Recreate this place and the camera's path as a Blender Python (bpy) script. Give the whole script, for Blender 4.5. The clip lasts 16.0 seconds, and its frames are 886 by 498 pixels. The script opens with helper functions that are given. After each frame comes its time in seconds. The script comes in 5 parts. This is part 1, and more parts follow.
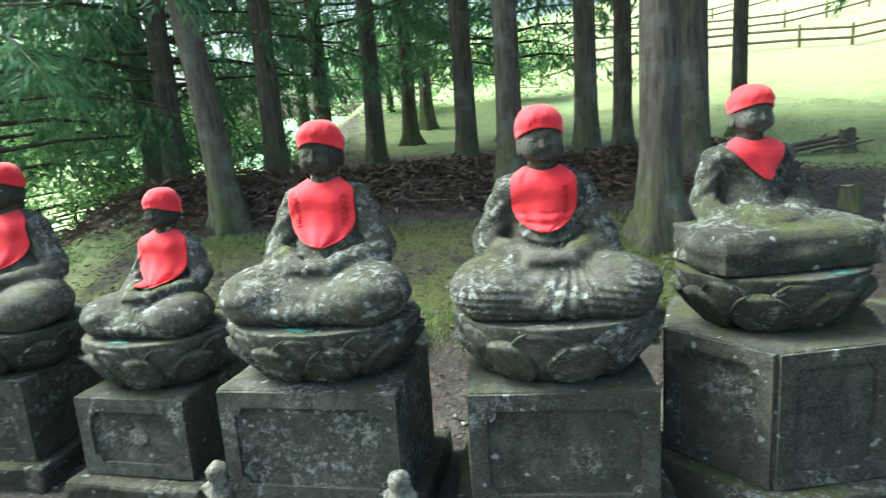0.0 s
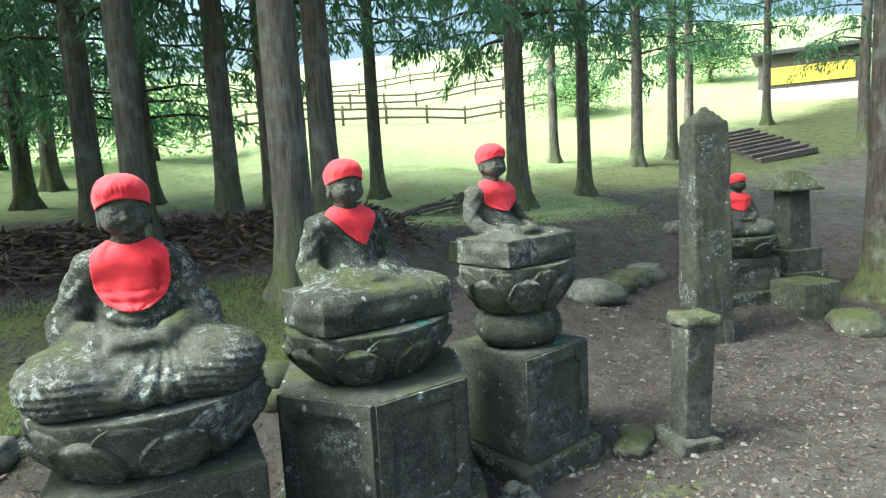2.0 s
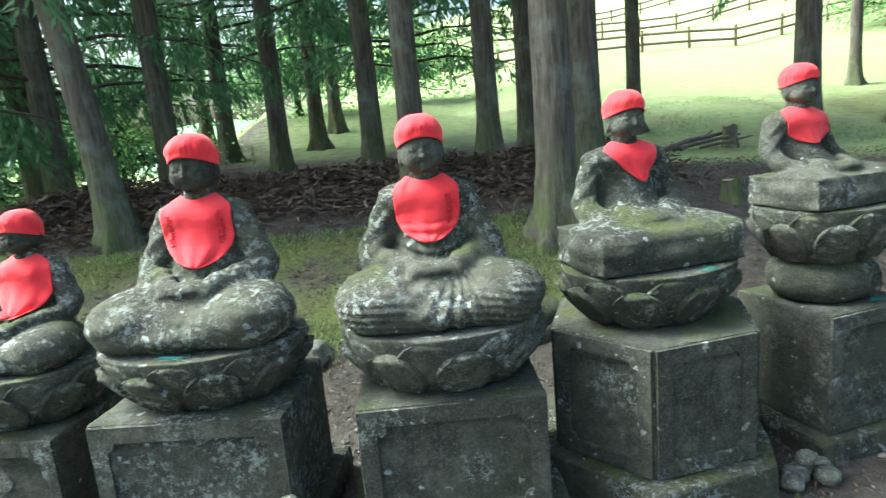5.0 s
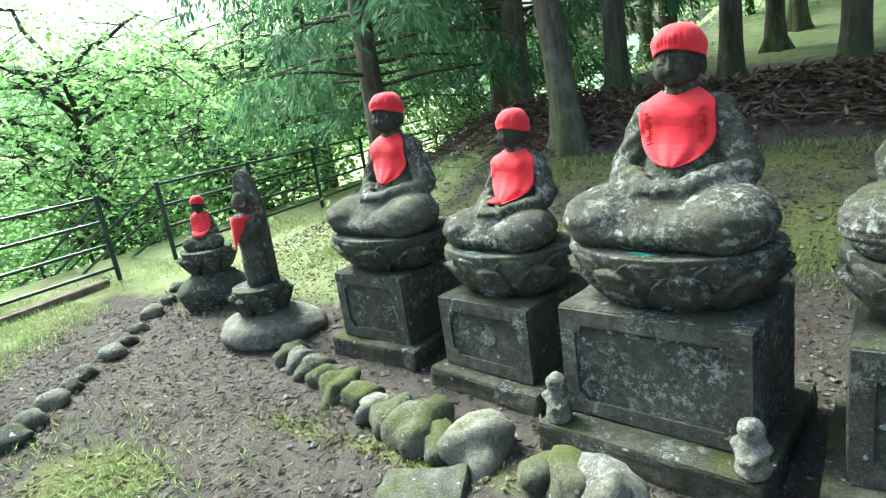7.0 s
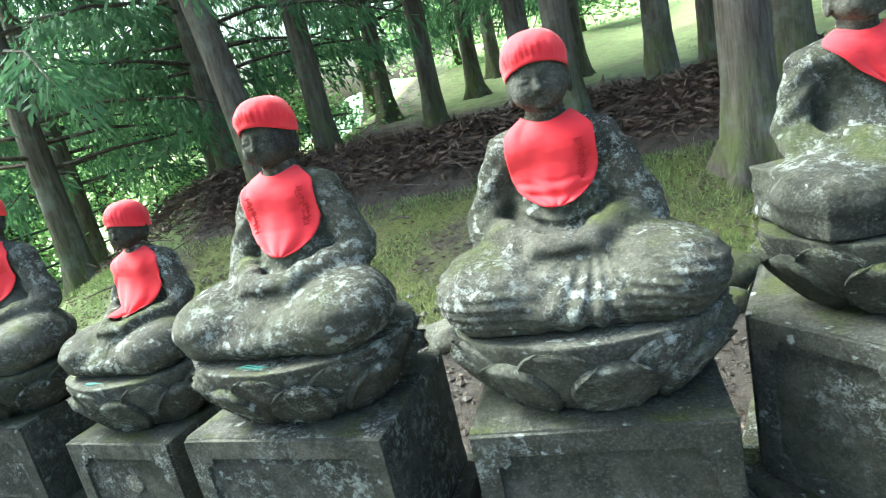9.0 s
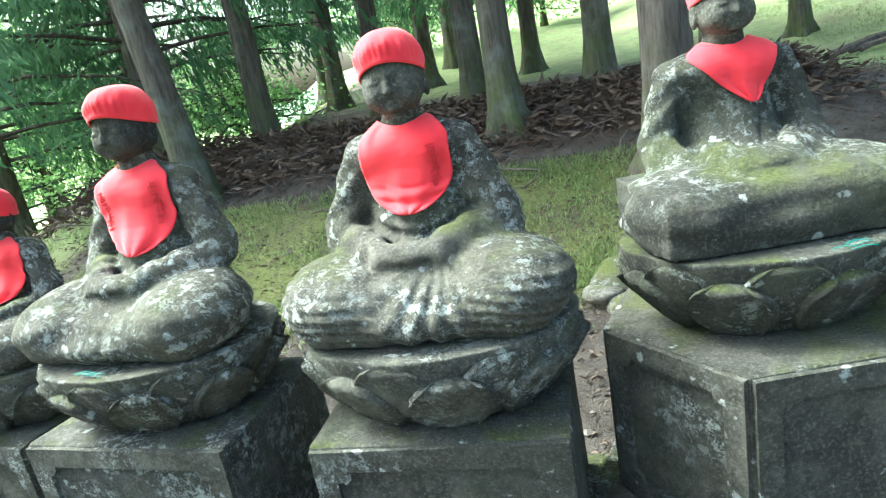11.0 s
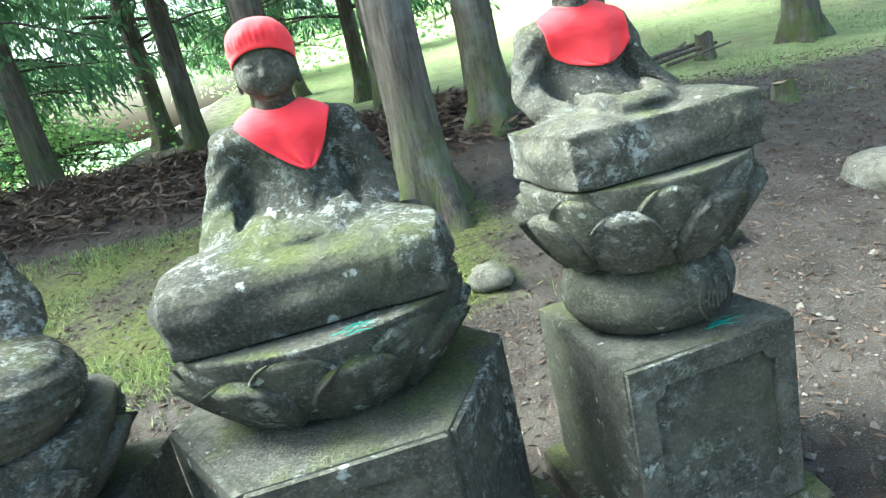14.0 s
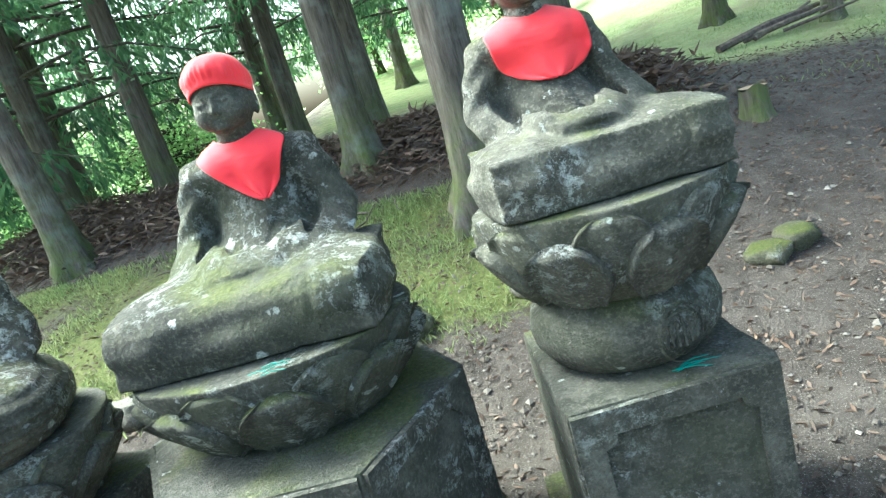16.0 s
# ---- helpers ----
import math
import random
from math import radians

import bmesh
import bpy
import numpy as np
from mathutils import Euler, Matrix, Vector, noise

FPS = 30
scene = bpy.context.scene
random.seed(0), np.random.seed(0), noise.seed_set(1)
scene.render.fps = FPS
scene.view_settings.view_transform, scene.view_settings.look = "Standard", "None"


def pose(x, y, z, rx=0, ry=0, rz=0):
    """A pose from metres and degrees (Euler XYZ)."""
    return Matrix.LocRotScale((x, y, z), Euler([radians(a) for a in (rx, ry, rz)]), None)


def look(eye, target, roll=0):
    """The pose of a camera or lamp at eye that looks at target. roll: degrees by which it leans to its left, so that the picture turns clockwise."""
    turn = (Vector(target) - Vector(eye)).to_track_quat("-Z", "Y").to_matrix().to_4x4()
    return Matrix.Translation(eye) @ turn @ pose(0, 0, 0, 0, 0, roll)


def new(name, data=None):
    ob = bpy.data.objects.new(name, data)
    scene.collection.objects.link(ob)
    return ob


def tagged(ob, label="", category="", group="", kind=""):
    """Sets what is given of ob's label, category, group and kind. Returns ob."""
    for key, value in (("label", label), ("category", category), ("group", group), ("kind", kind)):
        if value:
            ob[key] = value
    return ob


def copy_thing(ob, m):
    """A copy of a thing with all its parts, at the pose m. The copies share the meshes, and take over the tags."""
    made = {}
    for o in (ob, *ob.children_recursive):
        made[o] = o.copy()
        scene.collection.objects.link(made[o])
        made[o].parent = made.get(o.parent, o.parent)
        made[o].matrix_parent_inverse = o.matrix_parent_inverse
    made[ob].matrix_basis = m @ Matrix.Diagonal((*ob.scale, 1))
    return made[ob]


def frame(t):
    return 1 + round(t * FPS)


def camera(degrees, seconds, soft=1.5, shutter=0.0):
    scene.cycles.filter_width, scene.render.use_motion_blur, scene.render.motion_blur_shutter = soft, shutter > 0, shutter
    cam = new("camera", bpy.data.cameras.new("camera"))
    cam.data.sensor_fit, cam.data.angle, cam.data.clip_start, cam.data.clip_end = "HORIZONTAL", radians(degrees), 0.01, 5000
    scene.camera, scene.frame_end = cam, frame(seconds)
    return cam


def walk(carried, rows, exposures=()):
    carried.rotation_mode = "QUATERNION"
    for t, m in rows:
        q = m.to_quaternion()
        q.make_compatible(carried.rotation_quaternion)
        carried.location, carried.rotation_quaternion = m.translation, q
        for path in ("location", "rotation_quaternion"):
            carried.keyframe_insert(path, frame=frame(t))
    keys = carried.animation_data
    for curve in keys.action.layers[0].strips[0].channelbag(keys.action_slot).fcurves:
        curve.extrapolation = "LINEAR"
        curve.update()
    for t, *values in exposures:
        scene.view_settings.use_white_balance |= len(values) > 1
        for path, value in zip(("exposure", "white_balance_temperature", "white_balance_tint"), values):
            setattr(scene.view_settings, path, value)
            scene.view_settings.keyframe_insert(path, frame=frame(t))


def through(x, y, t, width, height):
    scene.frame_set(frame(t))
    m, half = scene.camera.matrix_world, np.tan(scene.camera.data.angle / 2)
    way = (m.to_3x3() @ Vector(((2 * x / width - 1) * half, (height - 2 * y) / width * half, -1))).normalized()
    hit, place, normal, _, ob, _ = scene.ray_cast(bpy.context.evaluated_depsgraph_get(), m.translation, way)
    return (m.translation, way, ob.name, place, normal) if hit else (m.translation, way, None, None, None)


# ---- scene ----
# ---- camera and walk ----
cam = camera(72.0, 16.0, soft=1.2, shutter=0.2)
# seconds, x, y, z, yaw, pitch, roll
PATH = [
    (0.0, 0.005, 0.151, 1.599, 2.41, -11.03, -4.05),
    (0.5, 0.106, 0.126, 1.626, -8.39, -9.70, -4.37),
    (1.0, 0.216, 0.105, 1.616, -16.64, -8.62, -4.83),
    (1.5, 0.251, 0.150, 1.596, -23.89, -7.77, -3.75),
    (2.0, 0.291, 0.103, 1.619, -28.07, -7.34, -3.14),
    (2.5, 0.297, 0.092, 1.620, -29.38, -7.18, -3.08),
    (3.0, 0.266, 0.114, 1.607, -27.09, -7.24, -3.38),
    (5.5, 0.067, 0.253, 1.625, 5.32, -12.26, -5.93),
    (6.0, -0.098, 0.327, 1.564, 18.67, -12.59, -6.34),
    (6.5, -0.134, 0.163, 1.585, 31.21, -12.84, -6.67),
    (7.0, -0.083, 0.215, 1.572, 33.97, -14.73, -8.55),
    (7.5, -0.028, 0.423, 1.465, 28.32, -15.59, -6.83),
    (8.0, 0.062, 0.646, 1.458, 20.56, -16.13, -8.00),
    (8.5, 0.171, 0.742, 1.513, 13.20, -16.43, -10.87),
    (9.0, 0.356, 0.802, 1.553, 12.73, -13.98, -12.99),
    (11.5, 0.711, 0.936, 1.517, 9.43, -16.38, -10.53),
    (12.0, 0.781, 0.940, 1.510, 8.96, -17.23, -12.18),
    (12.5, 0.934, 1.086, 1.479, 5.05, -19.11, -10.39),
    (13.0, 1.109, 1.149, 1.494, 0.80, -20.75, -11.17),
    (13.5, 1.471, 1.130, 1.423, 3.85, -15.52, -12.42),
    (14.0, 1.645, 1.170, 1.454, 0.23, -15.70, -12.91),
    (14.5, 1.895, 1.251, 1.447, 4.43, -18.27, -11.73),
    (15.0, 1.990, 1.357, 1.426, 7.99, -18.61, -13.38),
    (15.5, 2.032, 1.355, 1.434, 11.77, -16.76, -15.08),
    (16.0, 2.130, 1.283, 1.444, 12.83, -14.45, -16.83),
]
walk(cam, [(t, pose(x, y, z, 0, 0, yaw) @ pose(0, 0, 0, 90 + pitch) @ pose(0, 0, 0, 0, 0, roll)) for t, x, y, z, yaw, pitch, roll in PATH],
     exposures=[(0.0, 1.78, 5500, -9), (3.0, 1.66, 5500, -9), (5.5, 1.95, 5500, -9), (6.1, 2.0, 5500, -9), (7.0, 1.75, 5500, -9), (9.0, 2.22, 5500, -9), (11.5, 2.53, 5500, -9), (14.0, 2.70, 5500, -9), (16.0, 2.82, 5500, -9)])

# ---- light: bright hazy sky, soft sun from beyond the wood ----
SUN_EL, SUN_AZ = 50.0, 287.0
world = bpy.data.worlds.new("sky")
scene.world = world
world.use_nodes = True
wn = world.node_tree.nodes
sky = wn.new("ShaderNodeTexSky")
sky.sky_type = "NISHITA"
sky.sun_disc = False
sky.sun_elevation = radians(SUN_EL)
sky.sun_rotation = radians(SUN_AZ)
sky.dust_density, sky.air_density, sky.ozone_density = 9.0, 1.0, 0.6
background = wn["Background"]
background.inputs["Strength"].default_value = 0.132
world.node_tree.links.new(sky.outputs[0], background.inputs[0])
sun = new("sun", bpy.data.lights.new("sun", "SUN"))
sun.data.energy, sun.data.angle, sun.data.color = 4.0, radians(28), (1.0, 0.94, 0.85)
sun.matrix_basis = look((0, 0, 0), (-math.sin(radians(SUN_AZ)) * math.cos(radians(SUN_EL)), -math.cos(radians(SUN_AZ)) * math.cos(radians(SUN_EL)), -math.sin(radians(SUN_EL))))


# ---- materials ----
class Nodes:
    """Short words for building a node material."""

    def __init__(self, name, rough=0.9):
        self.mat = bpy.data.materials.new(name)
        self.mat.use_nodes = True
        self.tree = self.mat.node_tree
        self.bsdf = self.tree.nodes["Principled BSDF"]
        self.bsdf.inputs["Roughness"].default_value = rough
        self.bsdf.inputs["Specular IOR Level"].default_value = 0.3
        self.coord = self.tree.nodes.new("ShaderNodeTexCoord")
        info = self.tree.nodes.new("ShaderNodeObjectInfo")
        self.place = self.tree.nodes.new("ShaderNodeVectorMath")
        self.place.operation = "MULTIPLY_ADD"
        self.link(info.outputs["Random"], self.place.inputs[0])
        self.place.inputs[1].default_value = (37.0, 53.0, 71.0)
        self.link(self.coord.outputs["Object"], self.place.inputs[2])

    def node(self, kind, **put):
        n = self.tree.nodes.new(kind)
        for key, value in put.items():
            n.inputs[key].default_value = value
        return n

    def link(self, a, b):
        self.tree.links.new(a, b)

    def noise(self, scale, detail=4, rough=0.6, distortion=0.0):
        n = self.node("ShaderNodeTexNoise", Scale=scale, Detail=detail, Roughness=rough, Distortion=distortion)
        self.link(self.place.outputs[0], n.inputs["Vector"])
        return n.outputs["Fac"]

    def ramp(self, value, low, high, to_low=0.0, to_high=1.0):
        n = self.tree.nodes.new("ShaderNodeMapRange")
        n.inputs[1].default_value, n.inputs[2].default_value = low, high
        n.inputs[3].default_value, n.inputs[4].default_value = to_low, to_high
        self.link(value, n.inputs[0])
        return n.outputs[0]

    def mul(self, a, b, op="MULTIPLY"):
        n = self.tree.nodes.new("ShaderNodeMath")
        n.operation = op
        for i, v in enumerate((a, b)):
            if isinstance(v, (int, float)):
                n.inputs[i].default_value = v
            else:
                self.link(v, n.inputs[i])
        return n.outputs[0]

    def mix(self, fac, a, b, blend="MIX"):
        n = self.tree.nodes.new("ShaderNodeMix")
        n.data_type, n.blend_type = "RGBA", blend
        for i, v in ((0, fac), (6, a), (7, b)):
            if isinstance(v, tuple):
                n.inputs[i].default_value = (*v, 1)
            elif isinstance(v, (int, float)):
                n.inputs[i].default_value = v
            else:
                self.link(v, n.inputs[i])
        return n.outputs[2]

    def colour(self, c):
        if isinstance(c, tuple):
            self.bsdf.inputs["Base Color"].default_value = (*c, 1)
        else:
            self.link(c, self.bsdf.inputs["Base Color"])
        return self

    def bump(self, height, strength=0.5, distance=0.02):
        n = self.node("ShaderNodeBump", Strength=strength, Distance=distance)
        self.link(height, n.inputs["Height"])
        self.link(n.outputs[0], self.bsdf.inputs["Normal"])
        return self

    def up(self):
        g = self.tree.nodes.new("ShaderNodeNewGeometry")
        s = self.tree.nodes.new("ShaderNodeSeparateXYZ")
        self.link(g.outputs["Normal"], s.inputs[0])
        return s.outputs[2]

    def chance(self):
        return self.tree.nodes.new("ShaderNodeObjectInfo").outputs["Random"]


def stone(name, base, dark, lichen=0.5, moss=0.5, warm=(0.20, 0.17, 0.13), lichen_col=(0.55, 0.58, 0.55)):
    """Weathered andesite: mottled grey, crusts of pale lichen, moss on what lies level."""
    m = Nodes(name, 0.92)
    big, mid, fine = m.noise(3.2, 5), m.noise(16, 6, 0.7), m.noise(95, 4, 0.7)
    c = m.mix(m.ramp(big, 0.36, 0.66), dark, base)
    c = m.mix(m.ramp(m.noise(7.0, 5, 0.65, distortion=0.6), 0.56, 0.72, 0, 0.32), c, warm)
    c = m.mix(m.ramp(mid, 0.40, 0.60, 0.7, 0), c, tuple(v * 0.45 for v in dark))
    grain = m.noise(150, 5, 0.8)
    c = m.mix(m.ramp(fine, 0.50, 0.66, 0, 0.42), c, tuple(v * 1.75 for v in base))
    c = m.mix(m.ramp(grain, 0.52, 0.62, 0, 0.45), c, tuple(v * 0.3 for v in dark))
    crust = m.mul(m.ramp(m.noise(3.6, 3, 0.5), 0.56 - 0.19 * lichen, 0.69 - 0.19 * lichen), m.ramp(m.noise(26, 9, 0.85, distortion=0.3), 0.515, 0.54))
    spots = m.ramp(m.mul(m.noise(17, 2, 0.5), m.mul(m.noise(70, 6, 0.9), 0.35), "ADD"), 0.875 - 0.06 * lichen, 0.90 - 0.06 * lichen)
    pale = m.mul(m.mul(crust, 0.85), m.mul(spots, 0.9), "MAXIMUM")
    c = m.mix(pale, c, m.mix(m.ramp(grain, 0.4, 0.6), lichen_col, tuple(v * 0.45 for v in lichen_col)))
    level = m.ramp(m.up(), 0.35, 0.9)
    green = m.mul(m.mul(level, m.ramp(m.noise(4.5, 5, 0.6), 0.60 - 0.25 * moss, 0.72 - 0.2 * moss)), min(1.0, 0.5 + moss * 0.5))
    film = m.ramp(m.noise(2.6, 4), 0.42, 0.68, 0, 0.5 * moss + 0.15)
    c = m.mix(film, c, (0.075, 0.085, 0.045))
    c = m.mix(green, c, m.mix(m.ramp(fine, 0.3, 0.7), (0.035, 0.05, 0.012), (0.12, 0.135, 0.03)))
    m.colour(c)
    m.bump(m.mul(m.mul(m.mul(fine, 0.6), m.mul(grain, 0.35), "ADD"), m.mul(mid, m.mul(pale, 0.3), "ADD"), "ADD"), 0.9, 0.02)
    return m.mat


STONE_DARK = stone("stone_dark", (0.106, 0.104, 0.086), (0.046, 0.047, 0.039), 0.35, 0.5)
STONE_GREY = stone("stone_grey", (0.161, 0.156, 0.130), (0.065, 0.065, 0.055), 0.28, 0.35)
STONE_LICHEN = stone("stone_lichen", (0.144, 0.136, 0.112), (0.050, 0.047, 0.039), 0.72, 0.4)
STONE_HEAD = stone("stone_head", (0.144, 0.140, 0.119), (0.076, 0.076, 0.065), -0.5, 0.1)
STONE_HEAD_DARK = stone("stone_head_dark", (0.076, 0.074, 0.061), (0.038, 0.037, 0.032), -0.5, 0.1)
STONE_PED = stone("stone_pedestal", (0.127, 0.124, 0.104), (0.050, 0.050, 0.042), -0.05, 0.45)
STONE_PED_LICHEN = stone("stone_pedestal_lichen", (0.136, 0.132, 0.115), (0.046, 0.047, 0.042), 0.5, 0.4)
STONE_BASE = stone("stone_plinth", (0.119, 0.112, 0.086), (0.046, 0.043, 0.032), 0.25, 0.5)
STONE_PALE = stone("stone_boulder", (0.286, 0.270, 0.225), (0.148, 0.140, 0.117), 0.2, 0.2)
STONE_MOSS = stone("stone_mossy", (0.180, 0.170, 0.126), (0.085, 0.085, 0.054), 0.3, 0.85)
STONE_TRIM = stone("stone_border", (0.133, 0.130, 0.108), (0.053, 0.053, 0.045), 0.2, 0.0)
STONE_WHITE = stone("stone_whitened", (0.445, 0.420, 0.351), (0.159, 0.150, 0.117), 0.9, 0.15)
LICHEN = Nodes("lichen_white").colour((0.62, 0.65, 0.62)).mat


def cloth_material():
    m = Nodes("red_cotton", 0.85)
    weave, soft = m.noise(420, 2), m.noise(5, 3)
    c = m.mix(m.ramp(soft, 0.3, 0.7), (0.66, 0.022, 0.035), (0.80, 0.05, 0.06))
    c = m.mix(m.ramp(m.chance(), 0, 1, 0, 0.25), c, (0.80, 0.035, 0.07))
    m.colour(c)
    m.bsdf.inputs["Sheen Weight"].default_value = 0.15
    return m.bump(m.mul(weave, m.mul(soft, 2.0), "ADD"), 0.25, 0.004).mat


RED = cloth_material()
INK = Nodes("faded_ink").colour((0.45, 0.02, 0.03)).mat
TEAL = Nodes("teal_offering_thread", 0.6).colour((0.01, 0.17, 0.14)).mat


def bark_material(name, a, b):
    m = Nodes(name, 0.95)
    n = m.node("ShaderNodeTexNoise", Scale=1.0, Detail=6, Roughness=0.7)
    mp = m.node("ShaderNodeMapping", Scale=(26, 26, 3.0))
    m.link(m.coord.outputs["Object"], mp.inputs[0])
    m.link(mp.outputs[0], n.inputs["Vector"])
    c = m.mix(m.ramp(n.outputs["Fac"], 0.35, 0.68), a, b)
    sep = m.tree.nodes.new("ShaderNodeSeparateXYZ")
    m.link(m.coord.outputs["Object"], sep.inputs[0])
    foot = m.mul(m.ramp(sep.outputs[2], 0.1, 1.0, 1, 0), m.ramp(m.noise(6, 4), 0.35, 0.6))
    c = m.mix(m.mul(foot, 0.8), c, (0.10, 0.13, 0.035))
    c = m.mix(m.ramp(m.noise(4, 4), 0.52, 0.72, 0, 0.6), c, (0.22, 0.23, 0.21))
    m.colour(c)
    return m.bump(n.outputs["Fac"], 1.0, 0.03).mat


BARK = bark_material("cedar_bark", (0.055, 0.045, 0.038), (0.17, 0.145, 0.125))
# a darker bark for branchwork, broad-leaved trunks and the twin stem
BARK_DARK = bark_material("dark_bark", (0.03, 0.025, 0.02), (0.10, 0.08, 0.065))


def leaf_material(name, a, b, c2, through=0.35):
    m = Nodes(name, 0.6)
    g = m.tree.nodes.new("ShaderNodeNewGeometry")
    c = m.mix(g.outputs["Random Per Island"], a, b)
    c = m.mix(m.ramp(m.noise(0.9, 3), 0.45, 0.7), c, c2)
    m.colour(c)
    t = m.tree.nodes.new("ShaderNodeBsdfTranslucent")
    m.link(c, t.inputs[0])
    mixer = m.node("ShaderNodeMixShader", Fac=through)
    m.link(m.bsdf.outputs[0], mixer.inputs[1])
    m.link(t.outputs[0], mixer.inputs[2])
    m.link(mixer.outputs[0], m.tree.nodes["Material Output"].inputs[0])
    return m.mat


NEEDLE = leaf_material("cedar_needles", (0.055, 0.125, 0.065), (0.12, 0.22, 0.11), (0.13, 0.235, 0.105), 0.5)
BROADLEAF = leaf_material("broad_leaves", (0.18, 0.33, 0.11), (0.32, 0.50, 0.20), (0.30, 0.48, 0.20), 0.7)
FARLEAF = leaf_material("far_leaves", (0.10, 0.18, 0.08), (0.16, 0.26, 0.12), (0.13, 0.22, 0.12), 0.4)
GRASS = leaf_material("grass_blades", (0.14, 0.20, 0.07), (0.27, 0.34, 0.14), (0.26, 0.28, 0.13), 0.55)
MOSS = leaf_material("moss_tufts", (0.09, 0.12, 0.02), (0.18, 0.20, 0.04), (0.13, 0.15, 0.03), 0.2)
LITTER = leaf_material("dead_leaves", (0.045, 0.03, 0.022), (0.15, 0.10, 0.07), (0.09, 0.06, 0.045), 0.1)


def simple(name, a, b, scale, rough=0.8, metal=0.0, bump=0.3):
    m = Nodes(name, rough)
    n = m.noise(scale, 5)
    m.colour(m.mix(m.ramp(n, 0.3, 0.7), a, b))
    m.bsdf.inputs["Metallic"].default_value = metal
    return m.bump(n, bump, 0.01).mat


RAIL = simple("dark_green_paint", (0.02, 0.03, 0.03), (0.045, 0.055, 0.055), 9, 0.45)
WOOD = simple("weathered_wood", (0.10, 0.075, 0.055), (0.24, 0.19, 0.15), 12, 0.9)
DEADWOOD = simple("dead_branch", (0.05, 0.04, 0.035), (0.16, 0.13, 0.11), 20, 0.95)
CUTWOOD = simple("cut_stump_wood", (0.20, 0.14, 0.09), (0.33, 0.25, 0.17), 20, 0.9)
PEBBLE = Nodes("pebbles", 0.9)
_g = PEBBLE.tree.nodes.new("ShaderNodeNewGeometry")
PEBBLE = PEBBLE.colour(PEBBLE.mix(_g.outputs["Random Per Island"], (0.06, 0.05, 0.042), (0.19, 0.172, 0.155))).mat
PLASTER = simple("dark_wall", (0.08, 0.075, 0.07), (0.12, 0.11, 0.10), 2)
PINK = simple("pink_wall", (0.55, 0.36, 0.32), (0.62, 0.42, 0.38), 2)
YELLOW = simple("yellow_hoarding", (0.75, 0.52, 0.06), (0.8, 0.58, 0.08), 2, 0.6)
ROOF = simple("roof_sheet", (0.05, 0.05, 0.055), (0.08, 0.08, 0.08), 3, 0.5)
HILL = simple("wooded_hill", (0.10, 0.17, 0.09), (0.17, 0.25, 0.15), 0.35, 1.0)


def ground_material():
    m = Nodes("ground", 0.97)
    attr = m.tree.nodes.new("ShaderNodeAttribute")
    attr.attribute_name = "zone"
    sep = m.tree.nodes.new("ShaderNodeSeparateColor")
    m.link(attr.outputs["Color"], sep.inputs[0])
    grass, litter, field = sep.outputs[0], sep.outputs[1], sep.outputs[2]
    big, mid, fine, grit = m.noise(0.8, 5), m.noise(5, 6, 0.7), m.noise(40, 5, 0.7), m.noise(160, 3, 0.7)
    soil = m.mix(m.ramp(mid, 0.3, 0.7), (0.050, 0.041, 0.035), (0.150, 0.128, 0.112))
    soil = m.mix(m.ramp(grit, 0.56, 0.68, 0, 0.8), soil, (0.33, 0.31, 0.28))
    soil = m.mix(m.ramp(fine, 0.55, 0.75, 0, 0.8), soil, (0.05, 0.038, 0.03))
    turf = m.mix(m.ramp(fine, 0.3, 0.7), (0.09, 0.11, 0.03), (0.21, 0.24, 0.075))
    turf = m.mix(m.ramp(mid, 0.5, 0.75, 0, 0.7), turf, (0.17, 0.15, 0.075))
    mask = m.ramp(m.mul(grass, m.mul(m.mul(mid, 0.7), m.mul(fine, 0.35), "ADD"), "ADD"), 0.99, 1.2)
    c = m.mix(mask, soil, turf)
    mould = m.mix(m.ramp(fine, 0.35, 0.65), (0.035, 0.024, 0.018), (0.12, 0.085, 0.065))
    c = m.mix(m.ramp(m.mul(litter, m.mul(mid, 0.6), "ADD"), 0.7, 0.95), c, mould)
    lawn = m.mix(m.ramp(mid, 0.3, 0.7), (0.24, 0.31, 0.12), (0.42, 0.45, 0.23))
    lawn = m.mix(m.ramp(fine, 0.45, 0.65, 0, 0.6), lawn, (0.14, 0.19, 0.06))
    lawn = m.mix(m.ramp(big, 0.52, 0.68, 0, 0.6), lawn, (0.22, 0.19, 0.12))
    c = m.mix(m.ramp(m.mul(field, m.mul(mid, 0.5), "ADD"), 0.6, 1.0), c, lawn)
    m.colour(c)
    return m.bump(m.mul(m.mul(fine, 0.7), m.mul(grit, 0.5), "ADD"), 1.0, 0.04).mat


GROUND = ground_material()


# ---- mesh helpers ----
def mesh_object(name, verts, faces, mat, smooth=True):
    me = bpy.data.meshes.new(name)
    me.from_pydata([tuple(v) for v in verts], [], [tuple(f) for f in faces])
    me.materials.append(mat)
    if smooth:
        me.polygons.foreach_set("use_smooth", [True] * len(me.polygons))
    me.update()
    return new(name, me)


def bm_object(name, bm, mat, smooth=False):
    me = bpy.data.meshes.new(name)
    bm.to_mesh(me)
    bm.free()
    me.materials.append(mat)
    if smooth:
        me.polygons.foreach_set("use_smooth", [True] * len(me.polygons))
    return new(name, me)


